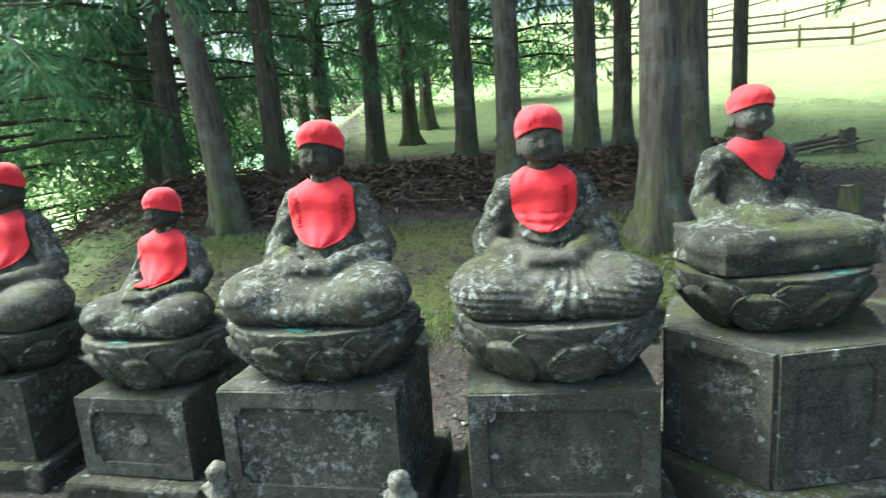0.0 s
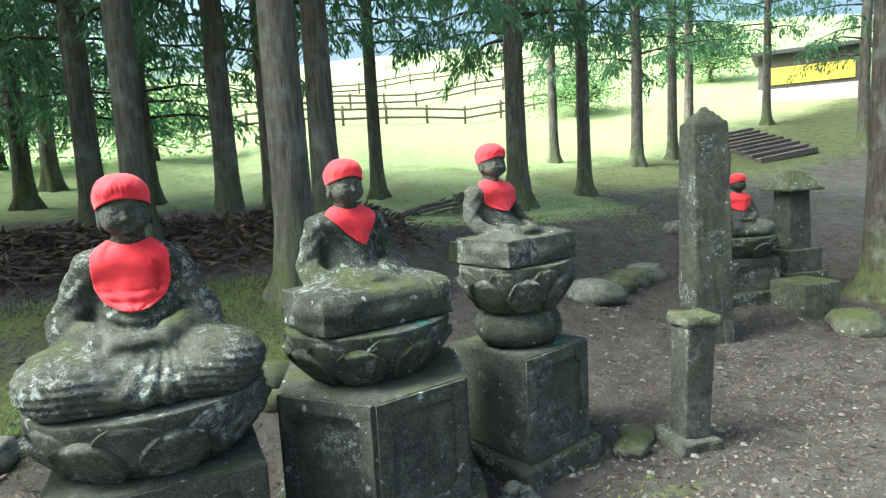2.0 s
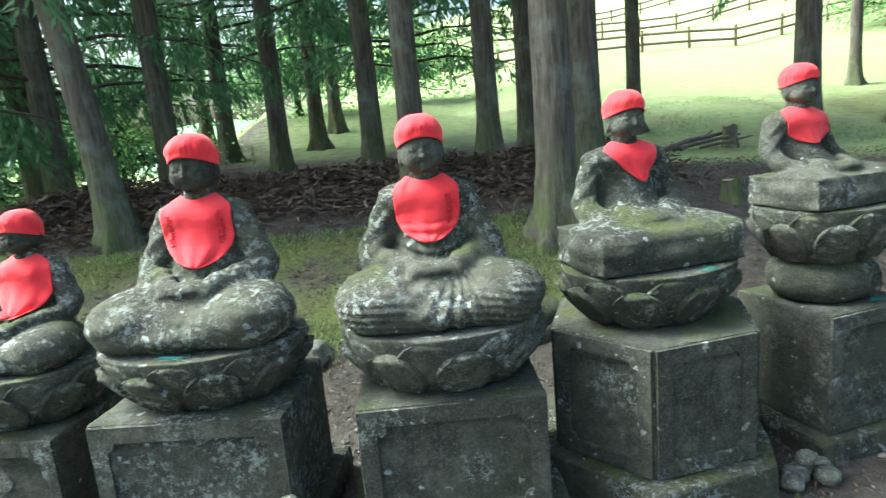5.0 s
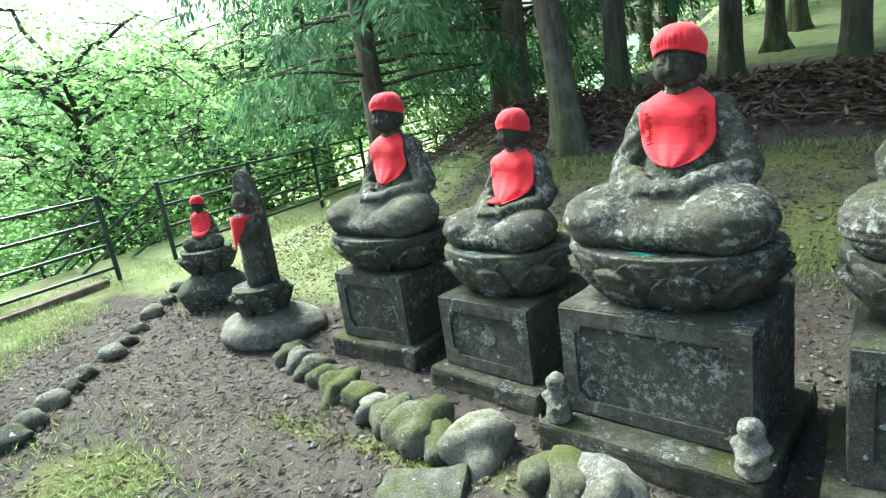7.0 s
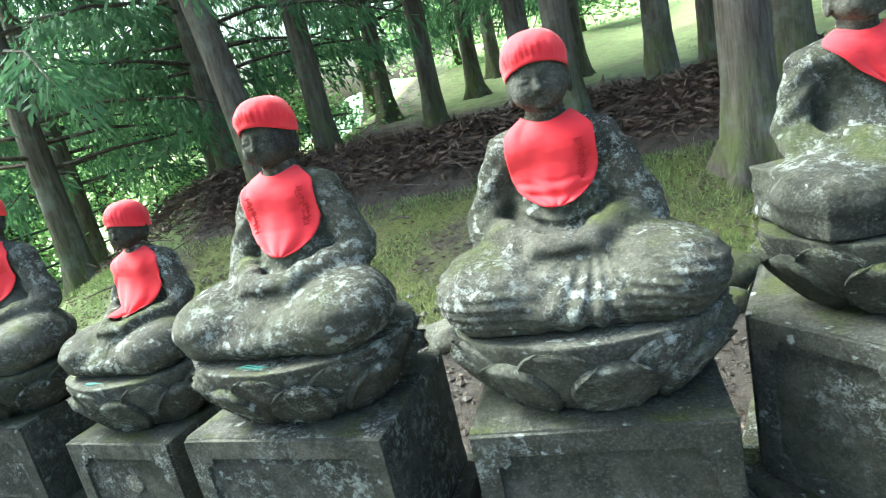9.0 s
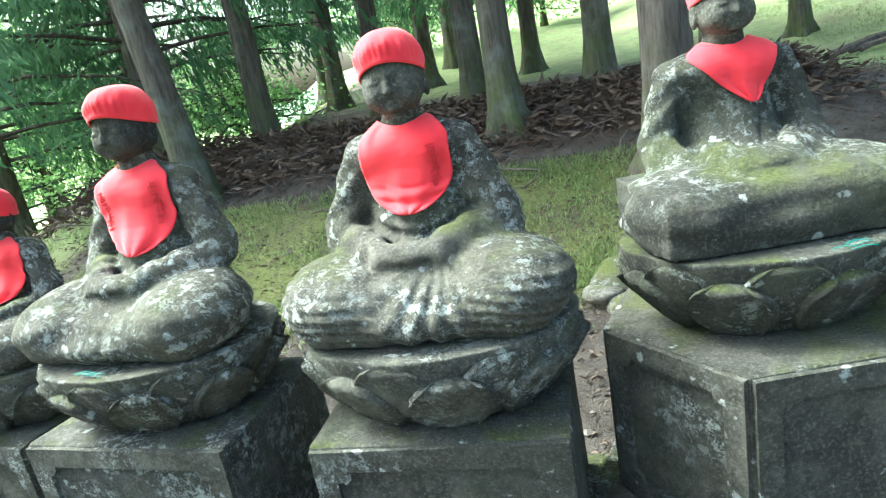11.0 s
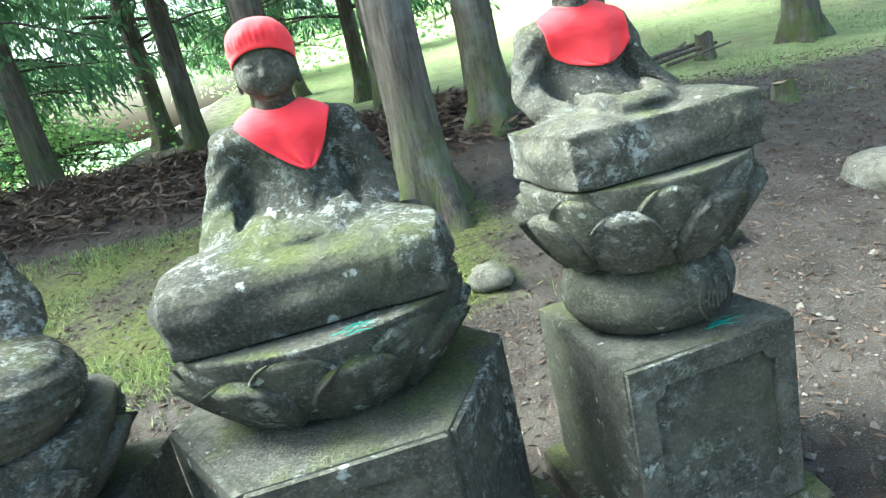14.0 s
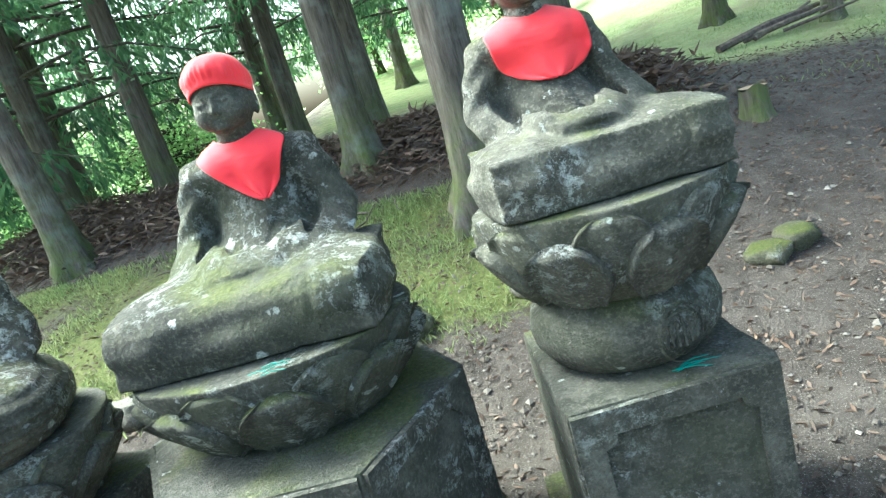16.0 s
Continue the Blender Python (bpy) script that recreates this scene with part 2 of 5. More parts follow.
def part(name, bm, mat, parent, label="", smooth=False):
    """One mesh object under a thing or a part; bm is a bmesh or (verts, faces)."""
    ob = mesh_object(name, *bm, mat, smooth) if isinstance(bm, tuple) else bm_object(name, bm, mat, smooth)
    ob.parent = parent
    return tagged(ob, label)


def thing(name, label, category, m=None, group="", kind=""):
    ob = new(name)
    ob.empty_display_size = 0.1
    if m:
        ob.matrix_basis = m
    return tagged(ob, label, category, group, kind)


def smooth_step(a, b, v):
    t = np.clip((v - a) / (b - a), 0, 1)
    return t * t * (3 - 2 * t)


def ripple(x, y, z, f, seed=0.0):
    """A cheap smooth noise from crossed waves, about -1 to 1."""
    s = seed * 1.7
    return (np.sin(x * f + 1.3 * np.sin(y * f * 0.8 + s) + s) + np.sin(y * f * 1.1 + 1.1 * np.sin(z * f * 0.9 + 2 * s) + 2.1) + np.sin(z * f * 0.95 + 1.2 * np.sin(x * f * 1.2 + s) + 4.2)) / 3


def rough_box(w, d, h, seed=0, bevel=0.014, amount=0.006, cuts=5, taper=0.0):
    """A hewn block on z = 0, its edges worn."""
    bm = bmesh.new()
    bmesh.ops.create_cube(bm, size=1)
    for v in bm.verts:
        k = 1 + taper * (0.5 - v.co.z)
        v.co = Vector((v.co.x * w * k, v.co.y * d * k, (v.co.z + 0.5) * h))
    bmesh.ops.bevel(bm, geom=bm.edges[:], offset=bevel, segments=2, affect="EDGES", profile=0.6)
    bmesh.ops.subdivide_edges(bm, edges=[e for e in bm.edges if e.calc_length() > 0.06], cuts=cuts, use_grid_fill=True)
    bm.normal_update()
    for v in bm.verts:
        n = noise.noise(v.co * 5 + Vector((seed, 0, 0))) + 0.5 * noise.noise(v.co * 17 + Vector((0, seed, 0)))
        edge = 1.6 if max(abs(v.co.x) / w, abs(v.co.y) / d) > 0.46 else 0.7
        v.co += v.normal * n * amount * edge
    return bm


def rough_prism(sides, r, h, seed=0, amount=0.006, rot=0.0, taper=0.0, squash=1.0):
    """A hewn prism of so many sides on z = 0."""
    bm = bmesh.new()
    bmesh.ops.create_cone(bm, cap_ends=True, segments=sides, radius1=r * (1 + taper), radius2=r, depth=h)
    bmesh.ops.rotate(bm, verts=bm.verts, cent=(0, 0, 0), matrix=Matrix.Rotation(rot, 3, "Z"))
    for v in bm.verts:
        v.co.z += h / 2
        v.co.y *= squash
    bmesh.ops.bevel(bm, geom=bm.edges[:], offset=0.014, segments=2, affect="EDGES", profile=0.6)
    bmesh.ops.triangulate(bm, faces=[f for f in bm.faces if len(f.verts) > 4])
    bmesh.ops.subdivide_edges(bm, edges=[e for e in bm.edges if e.calc_length() > 0.09], cuts=4, use_grid_fill=True)
    bm.normal_update()
    for v in bm.verts:
        v.co += v.normal * amount * (noise.noise(v.co * 5 + Vector((seed, 0, 3))) + 0.5 * noise.noise(v.co * 17 + Vector((0, seed, 0))))
    return bm


def rock(r, seed, sub=3, amount=0.28, flat=0.0):
    """A rounded field stone; r is its three half sizes."""
    bm = bmesh.new()
    bmesh.ops.create_icosphere(bm, subdivisions=sub, radius=1)
    for v in bm.verts:
        c = v.co.copy()
        k = 1 + amount * noise.noise(c * 1.1 + Vector((seed * 3.1, seed, 0))) + 0.3 * amount * noise.noise(c * 3.2 + Vector((0, seed * 2.3, 0))) + 0.1 * amount * noise.noise(c * 9 + Vector((seed, 0, 0)))
        c = c * k
        if flat and c.z > flat:
            c.z = flat + (c.z - flat) * 0.25
        v.co = Vector((c.x * r[0], c.y * r[1], c.z * r[2]))
    return bm


def tube(points, radii, sides=8, close=True):
    """A bent, tapering pipe through points."""
    verts, faces, n = [], [], len(points)
    pts = [Vector(p) for p in points]
    for i, p in enumerate(pts):
        d = (pts[min(i + 1, n - 1)] - pts[max(i - 1, 0)]).normalized()
        a = d.orthogonal().normalized() if abs(d.z) < 0.99 else Vector((1, 0, 0))
        a = (Vector((0, 0, 1)).cross(d)).normalized() if abs(d.z) < 0.95 else a
        b = d.cross(a).normalized()
        for k in range(sides):
            t = math.tau * k / sides
            verts.append(p + (a * math.cos(t) + b * math.sin(t)) * radii[i])
    for i in range(n - 1):
        for k in range(sides):
            q = (k + 1) % sides
            faces.append((i * sides + k, i * sides + q, (i + 1) * sides + q, (i + 1) * sides + k))
    if close:
        faces.append(tuple(range(sides))[::-1])
        faces.append(tuple(range((n - 1) * sides, n * sides)))
    return verts, faces


# ---- lie of the land ----
def ground_z(x, y):
    x, y = np.asarray(x, float), np.asarray(y, float)
    left, right = smooth_step(-6.5, -3.0, x), smooth_step(2.5, 6.0, x)
    ys1, zs1 = (-400, 3.2, 4.5, 5.8, 7.5, 10, 14, 25, 45, 400), (0, 0, 0.36, 0.76, 0.93, 1.05, 1.5, 3.2, 6.2, 50)
    ys2, zs2 = (-400, 2.8, 5, 9, 14, 25, 45, 400), (0, 0, 0.3, 1.0, 1.8, 4.0, 8.0, 60)
    soft = lambda ys, zs: sum(np.interp(y + o, ys, zs) for o in (-0.5, -0.25, 0, 0.25, 0.5)) / 5
    b1, b2 = soft(ys1, zs1), soft(ys2, zs2)
    h = left * (b1 + (b2 - b1) * right)
    h = h - 0.45 * np.clip(-8.4 - x, 0, 16) + 0.05 * np.clip(-45 - x, 0, 200)
    h = h + 0.16 * np.clip(x - 14, 0, 60) * smooth_step(3, 12, y)
    far = smooth_step(3, 12, np.abs(y - 3) + np.abs(x) * 0.3)
    h = h + ripple(x, y, 0 * x, 0.9, 2) * (0.015 + 0.08 * far) + ripple(x, y, 0 * x, 3.1, 5) * 0.012
    # heap of brushwood behind the row
    heap = np.exp(-(((y - 6.9 - 0.12 * np.sin(x * 2)) / 0.75) ** 2)) * smooth_step(-5.2, -3.2, x) * (1 - smooth_step(2.8, 4.0, x))
    return h + heap * (0.30 + 0.12 * ripple(x, y, 0 * x, 2.3, 9))


def gz(x, y):
    return float(ground_z(x, y))


# ---- the ground: one sheet to the horizon ----
def build_ground():
    def spread(lo, hi, step, far):
        mid = list(np.arange(lo, hi + step / 2, step))
        out, s = [], step
        x = hi
        while x < far:
            s *= 1.13
            x += s
            out.append(x)
        back, s, x = [], step, lo
        while x > -far:
            s *= 1.13
            x -= s
            back.append(x)
        return np.array(back[::-1] + mid + out)

    xs, ys = spread(-6.5, 6.5, 0.055, 900), spread(0.2, 8.5, 0.055, 900)
    X, Y = np.meshgrid(xs, ys)
    Z = ground_z(X, Y)
    near = np.exp(-((X / 7) ** 2) - ((Y - 3.5) / 6) ** 2)
    Z += near * 0.006 * ripple(X, Y, 0 * X, 21, 3) + near * 0.004 * ripple(X, Y, 0 * X, 47, 8)
    nx, ny = len(xs), len(ys)
    verts = np.stack([X, Y, Z], -1).reshape(-1, 3)
    i = np.arange(nx * ny).reshape(ny, nx)
    faces = np.stack([i[:-1, :-1], i[:-1, 1:], i[1:, 1:], i[1:, :-1]], -1).reshape(-1, 4)
    me = bpy.data.meshes.new("ground")
    me.vertices.add(len(verts))
    me.vertices.foreach_set("co", verts.ravel())
    me.loops.add(len(faces) * 4)
    me.loops.foreach_set("vertex_index", faces.ravel())
    me.polygons.add(len(faces))
    me.polygons.foreach_set("loop_start", np.arange(0, len(faces) * 4, 4))
    me.polygons.foreach_set("use_smooth", np.ones(len(faces), bool))
    me.update(calc_edges=True)
    # what covers it: red is turf and moss, green is brushwood, blue is open meadow
    bank = smooth_step(3.7, 4.3, Y) * (1 - smooth_step(5.4, 6.2, Y)) * (1 - smooth_step(1.6, 2.6, X)) * smooth_step(-4.5, -2.5, X)
    bank = np.maximum(bank * (0.72 + 0.25 * ripple(X, Y, 0 * X, 4.0, 7)), 0.75 * np.exp(-(((X - 1.6) / 0.8) ** 2) - ((Y - 5.0) / 0.7) ** 2))
    lawn = (1 - smooth_step(-5.6, -4.6, X + 0.45 * np.clip(Y - 0.6, -2, 3)))
    lawn = np.maximum(lawn, smooth_step(3.0, 3.8, Y) * (1 - smooth_step(-3.6, -2.6, X)))
    patch = 0.8 * np.exp(-(((X + 3.1) / 0.7) ** 2) - ((Y - 1.35) / 0.55) ** 2)
    strip = 0.6 * np.exp(-(((Y - 2.08) / 0.16) ** 2)) * smooth_step(-3.2, -2.6, X) * (1 - smooth_step(2.6, 3.2, X))
    turf = np.maximum.reduce([bank, lawn * 0.95, patch, strip, 0.62 * smooth_step(7, 10, Y) * smooth_step(2, 5, X)])
    heap = np.exp(-(((Y - 6.9) / 1.0) ** 2)) * smooth_step(-5.0, -3.4, X) * (1 - smooth_step(2.7, 3.6, X))
    rear = 0.8 * smooth_step(6.0, 6.6, Y) * (1 - smooth_step(8.5, 9.5, Y)) * smooth_step(-5, -3.4, X) * (1 - smooth_step(2.4, 3.4, X))
    field = smooth_step(9.5, 12.5, Y - 0.10 * np.clip(X, 0, 30)) * smooth_step(-5, 0, X)
    field = np.maximum(field, 0.9 * smooth_step(6.8, 8.2, Y) * smooth_step(2.8, 4.0, X) * (1 - smooth_step(7.5, 9.5, X)))
    field = np.maximum(np.maximum(field, 1 - smooth_step(-9.5, -8.5, X)), 0.8 * lawn * (X < -3.2))
    col = np.stack([turf, np.maximum(heap, rear), field, np.ones_like(X)], -1).reshape(-1)
    at = me.attributes.new("zone", "FLOAT_COLOR", "POINT")
    at.data.foreach_set("color", col.astype(np.float32))
    me.materials.append(GROUND)
    return tagged(new("ground", me), "trodden earth and gravel with moss and grass", "ground", kind="structure")


build_ground()


# ---- sculpted shapes ----
def surface(F, origin, step):
    """The skin of a distance field on a grid, as vertices and quads."""
    inside = F < 0
    c = [F[i:F.shape[0] - 1 + i, j:F.shape[1] - 1 + j, k:F.shape[2] - 1 + k] for i in (0, 1) for j in (0, 1) for k in (0, 1)]
    count = sum((a < 0).astype(int) for a in c)
    mask = (count > 0) & (count < 8)
    idx = -np.ones(mask.shape, int)
    cells = np.argwhere(mask)
    idx[mask] = np.arange(len(cells))
    vals = np.stack([a[mask] for a in c], 1)
    corner = np.array([(i, j, k) for i in (0, 1) for j in (0, 1) for k in (0, 1)], float)
    acc, num = np.zeros((len(cells), 3)), np.zeros(len(cells))
    for a in range(8):
        for b in range(a + 1, 8):
            if np.abs(corner[a] - corner[b]).sum() == 1:
                cross = (vals[:, a] < 0) != (vals[:, b] < 0)
                t = np.where(cross, vals[:, a] / np.where(cross, vals[:, a] - vals[:, b], 1), 0)
                acc += np.where(cross[:, None], corner[a] + t[:, None] * (corner[b] - corner[a]), 0)
                num += cross
    verts = np.array(origin) + step * (cells + acc / num[:, None])
    faces = []
    for ax in range(3):
        lo = [slice(1, -1)] * 3
        hi = [slice(1, -1)] * 3
        lo[ax], hi[ax] = slice(0, -1), slice(1, None)
        a, b = inside[tuple(lo)], inside[tuple(hi)]
        e = np.argwhere(a != b)
        flip = a[tuple(e.T)]
        u, v = [(1, 2), (2, 0), (0, 1)][ax]
        base = e + 1
        base[:, ax] -= 1
        quad = []
        for du, dv in ((-1, -1), (0, -1), (0, 0), (-1, 0)):
            q = base.copy()
            q[:, u] += du
            q[:, v] += dv
            quad.append(idx[tuple(q.T)])
        quad = np.stack(quad, 1)
        faces.append(np.where(flip[:, None], quad, quad[:, ::-1]))
    faces = np.concatenate(faces)
    return verts, faces[(faces >= 0).all(1)]


def ell(P, c, r):
    q = [(P[i] - c[i]) / r[i] for i in range(3)]
    k0 = np.sqrt(sum(a * a for a in q)) + 1e-9
    k1 = np.sqrt(sum((a / r[i]) ** 2 for i, a in enumerate(q))) + 1e-9
    return k0 * (k0 - 1) / k1


def limb(P, a, b, ra, rb, flat=1.0):
    d = [b[i] - a[i] for i in range(3)]
    L = sum(v * v for v in d)
    t = np.clip(sum((P[i] - a[i]) * d[i] for i in range(3)) / L, 0, 1)
    q = [P[i] - a[i] - t * d[i] for i in range(3)]
    return np.sqrt(q[0] ** 2 + (q[1] / flat) ** 2 + q[2] ** 2) - (ra + (rb - ra) * t)


def blend(a, b, k):
    h = np.clip(0.5 + 0.5 * (b - a) / k, 0, 1)
    return b + (a - b) * h - k * h * (1 - h)


def carve(a, b, k):
    return -blend(-a, b, k)


BACK = 0.10


def body_field(P, kind):
    """A seated monk from lap to neck; one unit high with the head, one unit across the knees, facing -y."""
    x, y, z = P
    ax = np.abs(x)
    M = (ax, y, z)
    lap = ell(M, (0.29, -0.09, 0.135), (0.215, 0.25, 0.15))
    lap = blend(lap, limb(P, (-0.30, -0.17, 0.10), (0.30, -0.17, 0.10), 0.105, 0.105), 0.08)
    lap = blend(lap, ell(P, (0, -0.02, 0.09), (0.43, 0.33, 0.12)), 0.05)
    lap = blend(lap, ell(P, (0, 0.10, 0.12), (0.36, 0.26, 0.16)), 0.06)
    if kind == "draped":
        wave = np.sin((z * 1.0 + 0.35 * ax * ax - 0.25 * np.abs(x - 0.12) * (x < 0.12)) * 165) * 0.0042
        fan = np.sin(np.arctan2(x - 0.10, z - 0.33) * 21) * 0.008 * np.exp(-((x - 0.03) / 0.16) ** 2)
        lap = lap + wave * smooth_step(0.05, 0.22, ax) + fan * (y < -0.12)
    elif kind == "block":
        box = np.maximum(np.maximum(ax - 0.47 + 0.10 * np.clip(-y - 0.1, 0, 1), np.abs(y + 0.02) - 0.31), np.abs(z - 0.125) - 0.125)
        lap = blend(lap, box + 0.02, 0.05)
        lap = lap + 0.006 * np.exp(-((x - 0.17 - 0.1 * np.sin(z * 9)) / 0.012) ** 2) * (y < -0.1) + 0.004 * np.sin(z * 60 + x * 9) * smooth_step(0.2, 0.35, ax)
    else:
        lap = lap + np.sin((z + 0.5 * ax * ax) * 60 + x * 5) * 0.0035 + 0.008 * np.exp(-((x - 0.05) / 0.015) ** 2) * (z < 0.2)
    yt = BACK
    torso = limb(P, (0, yt, 0.22), (0, yt + 0.01, 0.56), 0.225, 0.150, 0.76)
    torso = blend(torso, ell(M, (0.085, yt + 0.02, 0.605), (0.145, 0.115, 0.075)), 0.06)
    torso = blend(torso, ell(P, (0, yt - 0.06, 0.33), (0.15, 0.12, 0.12)), 0.05)
    # the robe's hems over the chest
    hem = np.abs(x - 0.10 - 0.35 * (z - 0.45)) - 0.006
    hem2 = np.abs(x + 0.09 + 0.30 * (z - 0.45)) - 0.006
    front = y < yt
    torso = torso + 0.013 * np.exp(-np.clip(hem, 0, 1) / 0.010) * front + 0.013 * np.exp(-np.clip(hem2, 0, 1) / 0.012) * front
    if kind == "draped":
        r = np.sqrt((x - 0.02) ** 2 + (z - 0.60) ** 2)
        torso = torso + 0.008 * np.sin(r * 115) * front * (r > 0.12) * smooth_step(0.19, 0.13, ax)
    broad = 0.032 if kind == "block" else 0.0
    torso = blend(torso, ell(M, (0.10, yt + 0.02, 0.59), (0.10 + 2 * broad, 0.10, 0.07)), 0.05)
    arm = limb(M, (0.178 + broad, yt + 0.012, 0.585), (0.285, yt - 0.02, 0.33), 0.072, 0.080)
    arm = blend(arm, limb(M, (0.292, yt - 0.03, 0.31), (0.10, -0.17, 0.285), 0.072, 0.052), 0.03)
    sleeve = limb(M, (0.28, yt - 0.06, 0.24), (0.16, -0.12, 0.225), 0.065, 0.05)
    arm = blend(arm, sleeve, 0.05) + 0.005 * np.sin(z * 62 + ax * 48 + y * 20)
    hand = ell(P, (0, -0.185, 0.285), (0.125, 0.06, 0.036))
    f = blend(torso, arm, 0.035 if kind != "block" else 0.022)
    f = blend(f, lap, 0.03)
    f = blend(f, ell(P, (0, -0.11, 0.20), (0.17, 0.12, 0.10)), 0.04)
    f = blend(f, hand, 0.015)
    if kind == "block":
        f = carve(f, ell(M, (0.205, yt - 0.13, 0.40), (0.035, 0.10, 0.12)), 0.02)
    f = blend(f, limb(P, (0, yt + 0.01, 0.62), (0, yt - 0.005, 0.76), 0.078, 0.070), 0.03)
    f = f + 0.004 * ripple(x, y, z, 13, 1) + 0.0022 * ripple(x, y, z, 37, 4)
    return np.maximum(f, -z + 0.004)


def head_field(P, worn=0.0):
    """The shaven head with its long ears."""
    x, y, z = P
    y = y - BACK + 0.01
    ax = np.abs(x)
    M, Q = (ax, y, z), (x, y, z)
    f = ell(Q, (0, 0.005, 0.865), (0.104, 0.118, 0.118))
    f = blend(f, ell(Q, (0, -0.018, 0.805), (0.088, 0.098, 0.078)), 0.05)
    f = blend(f, ell(M, (0.045, -0.07, 0.80), (0.042, 0.04, 0.045)), 0.03)
    f = blend(f, ell(Q, (0, -0.085, 0.752), (0.030, 0.028, 0.022)), 0.02)
    f = carve(f, ell(M, (0.042, -0.122, 0.847), (0.030, 0.016, 0.013)), 0.014)
    f = blend(f, ell(M, (0.042, -0.098, 0.842), (0.028, 0.016, 0.012)), 0.006)
    f = carve(f, ell(M, (0.042, -0.116, 0.836), (0.024, 0.006, 0.0025)), 0.004)
    f = blend(f, limb(Q, (0, -0.112, 0.862), (0, -0.126, 0.812), 0.008, 0.0135), 0.010)
    f = blend(f, ell(M, (0.013, -0.115, 0.809), (0.011, 0.012, 0.008)), 0.006)
    f = blend(f, ell(M, (0.014, -0.106, 0.787), (0.017, 0.010, 0.006)), 0.005)
    f = blend(f, ell(Q, (0, -0.104, 0.775), (0.022, 0.010, 0.006)), 0.005)
    f = carve(f, ell(Q, (0, -0.116, 0.781), (0.027, 0.008, 0.0022)), 0.003)
    ear = ell(M, (0.104, 0.012, 0.82), (0.014, 0.026, 0.055))
    ear = carve(ear, ell(M, (0.118, 0.006, 0.828), (0.008, 0.014, 0.032)), 0.008)
    f = blend(f, ear, 0.010)
    f = blend(f, limb(Q, (0, 0.02, 0.66), (0, 0.0, 0.78), 0.070, 0.066), 0.012)
    f = carve(f, np.abs(z - 0.728 + 0.1 * y) - 0.002 + np.clip(np.sqrt(x * x + y * y) * -1 + 0.066, 0, 1), 0.004)
    return f + (0.0012 + 0.003 * worn) * ripple(x, y, z, 60, 2) + worn * 0.003 * ripple(x, y, z, 31, 6)


def grid(lo, hi, step):
    axes = [np.arange(a, b + step, step) for a, b in zip(lo, hi)]
    return np.meshgrid(*axes, indexing="ij")


BODY_CACHE = {}


def body_skin(kind):
    if kind not in BODY_CACHE:
        lo, s = (-0.56, -0.44, -0.012), 0.0088
        BODY_CACHE[kind] = surface(body_field(grid(lo, (0.56, 0.44, 0.79), s), kind), lo, s)
    return BODY_CACHE[kind]


HEAD_CACHE = {}


def head_skin(worn):
    if worn not in HEAD_CACHE:
        lo, s = (-0.135, -0.06, 0.655), 0.0052
        HEAD_CACHE[worn] = surface(head_field(grid(lo, (0.135, 0.24, 1.0), s), worn), lo, s)
    return HEAD_CACHE[worn]


def turn_head(v, yaw, tilt):
    """Turns points of the head about the neck."""
    m = np.array(pose(0, 0, 0, 0, tilt, yaw).to_3x3())
    p = np.array([0, BACK, 0.70])
    return (v - p) @ m.T + p


def sit(v, off):
    """Sets the trunk a little aside of the lap's middle and towards its back."""
    v = v.copy()
    rise = smooth_step(0.13, 0.28, v[:, 2])
    v[:, 0] += off[0] * rise
    v[:, 1] += off[1] * rise
    return v


def statue(label, m, size, kind, mats, yaw=0.0, tilt=0.0, worn=0.0, aside=(0.0, 0.0), group="seated statues in the row"):
    """Stone monk of two stones' hue in one mesh; size: across the knees, deep, high."""
    bv, bf = body_skin(kind)
    hv, hf = head_skin(worn)
    hv = turn_head(hv, yaw, tilt)
    # the head keeps its own proportions
    k = np.array(size)
    head_k = np.array([size[2] * 1.04, size[2] * 1.04, size[2]])
    p = np.array([0, BACK, 0])
    hv = (hv - p) * head_k + p * k
    bv = np.where((bv[:, 2:] > 0.66), (bv - p) * (k + (head_k - k) * smooth_step(0.66, 0.72, bv[:, 2:])) + p * k, bv * k)
    me = bpy.data.meshes.new("jizo_statue")
    faces = np.concatenate([bf, hf + len(bv)])
    me.from_pydata(sit(np.concatenate([bv, hv]), aside).tolist(), [], faces.tolist())
    for mat in mats:
        me.materials.append(mat)
    me.polygons.foreach_set("material_index", np.concatenate([np.zeros(len(bf), int), np.ones(len(hf), int)]))
    me.polygons.foreach_set("use_smooth", np.ones(len(faces), bool))
    me.update()
    ob = new("jizo_statue", me)
    ob.matrix_basis = m
    return tagged(ob, label, "statue", group)


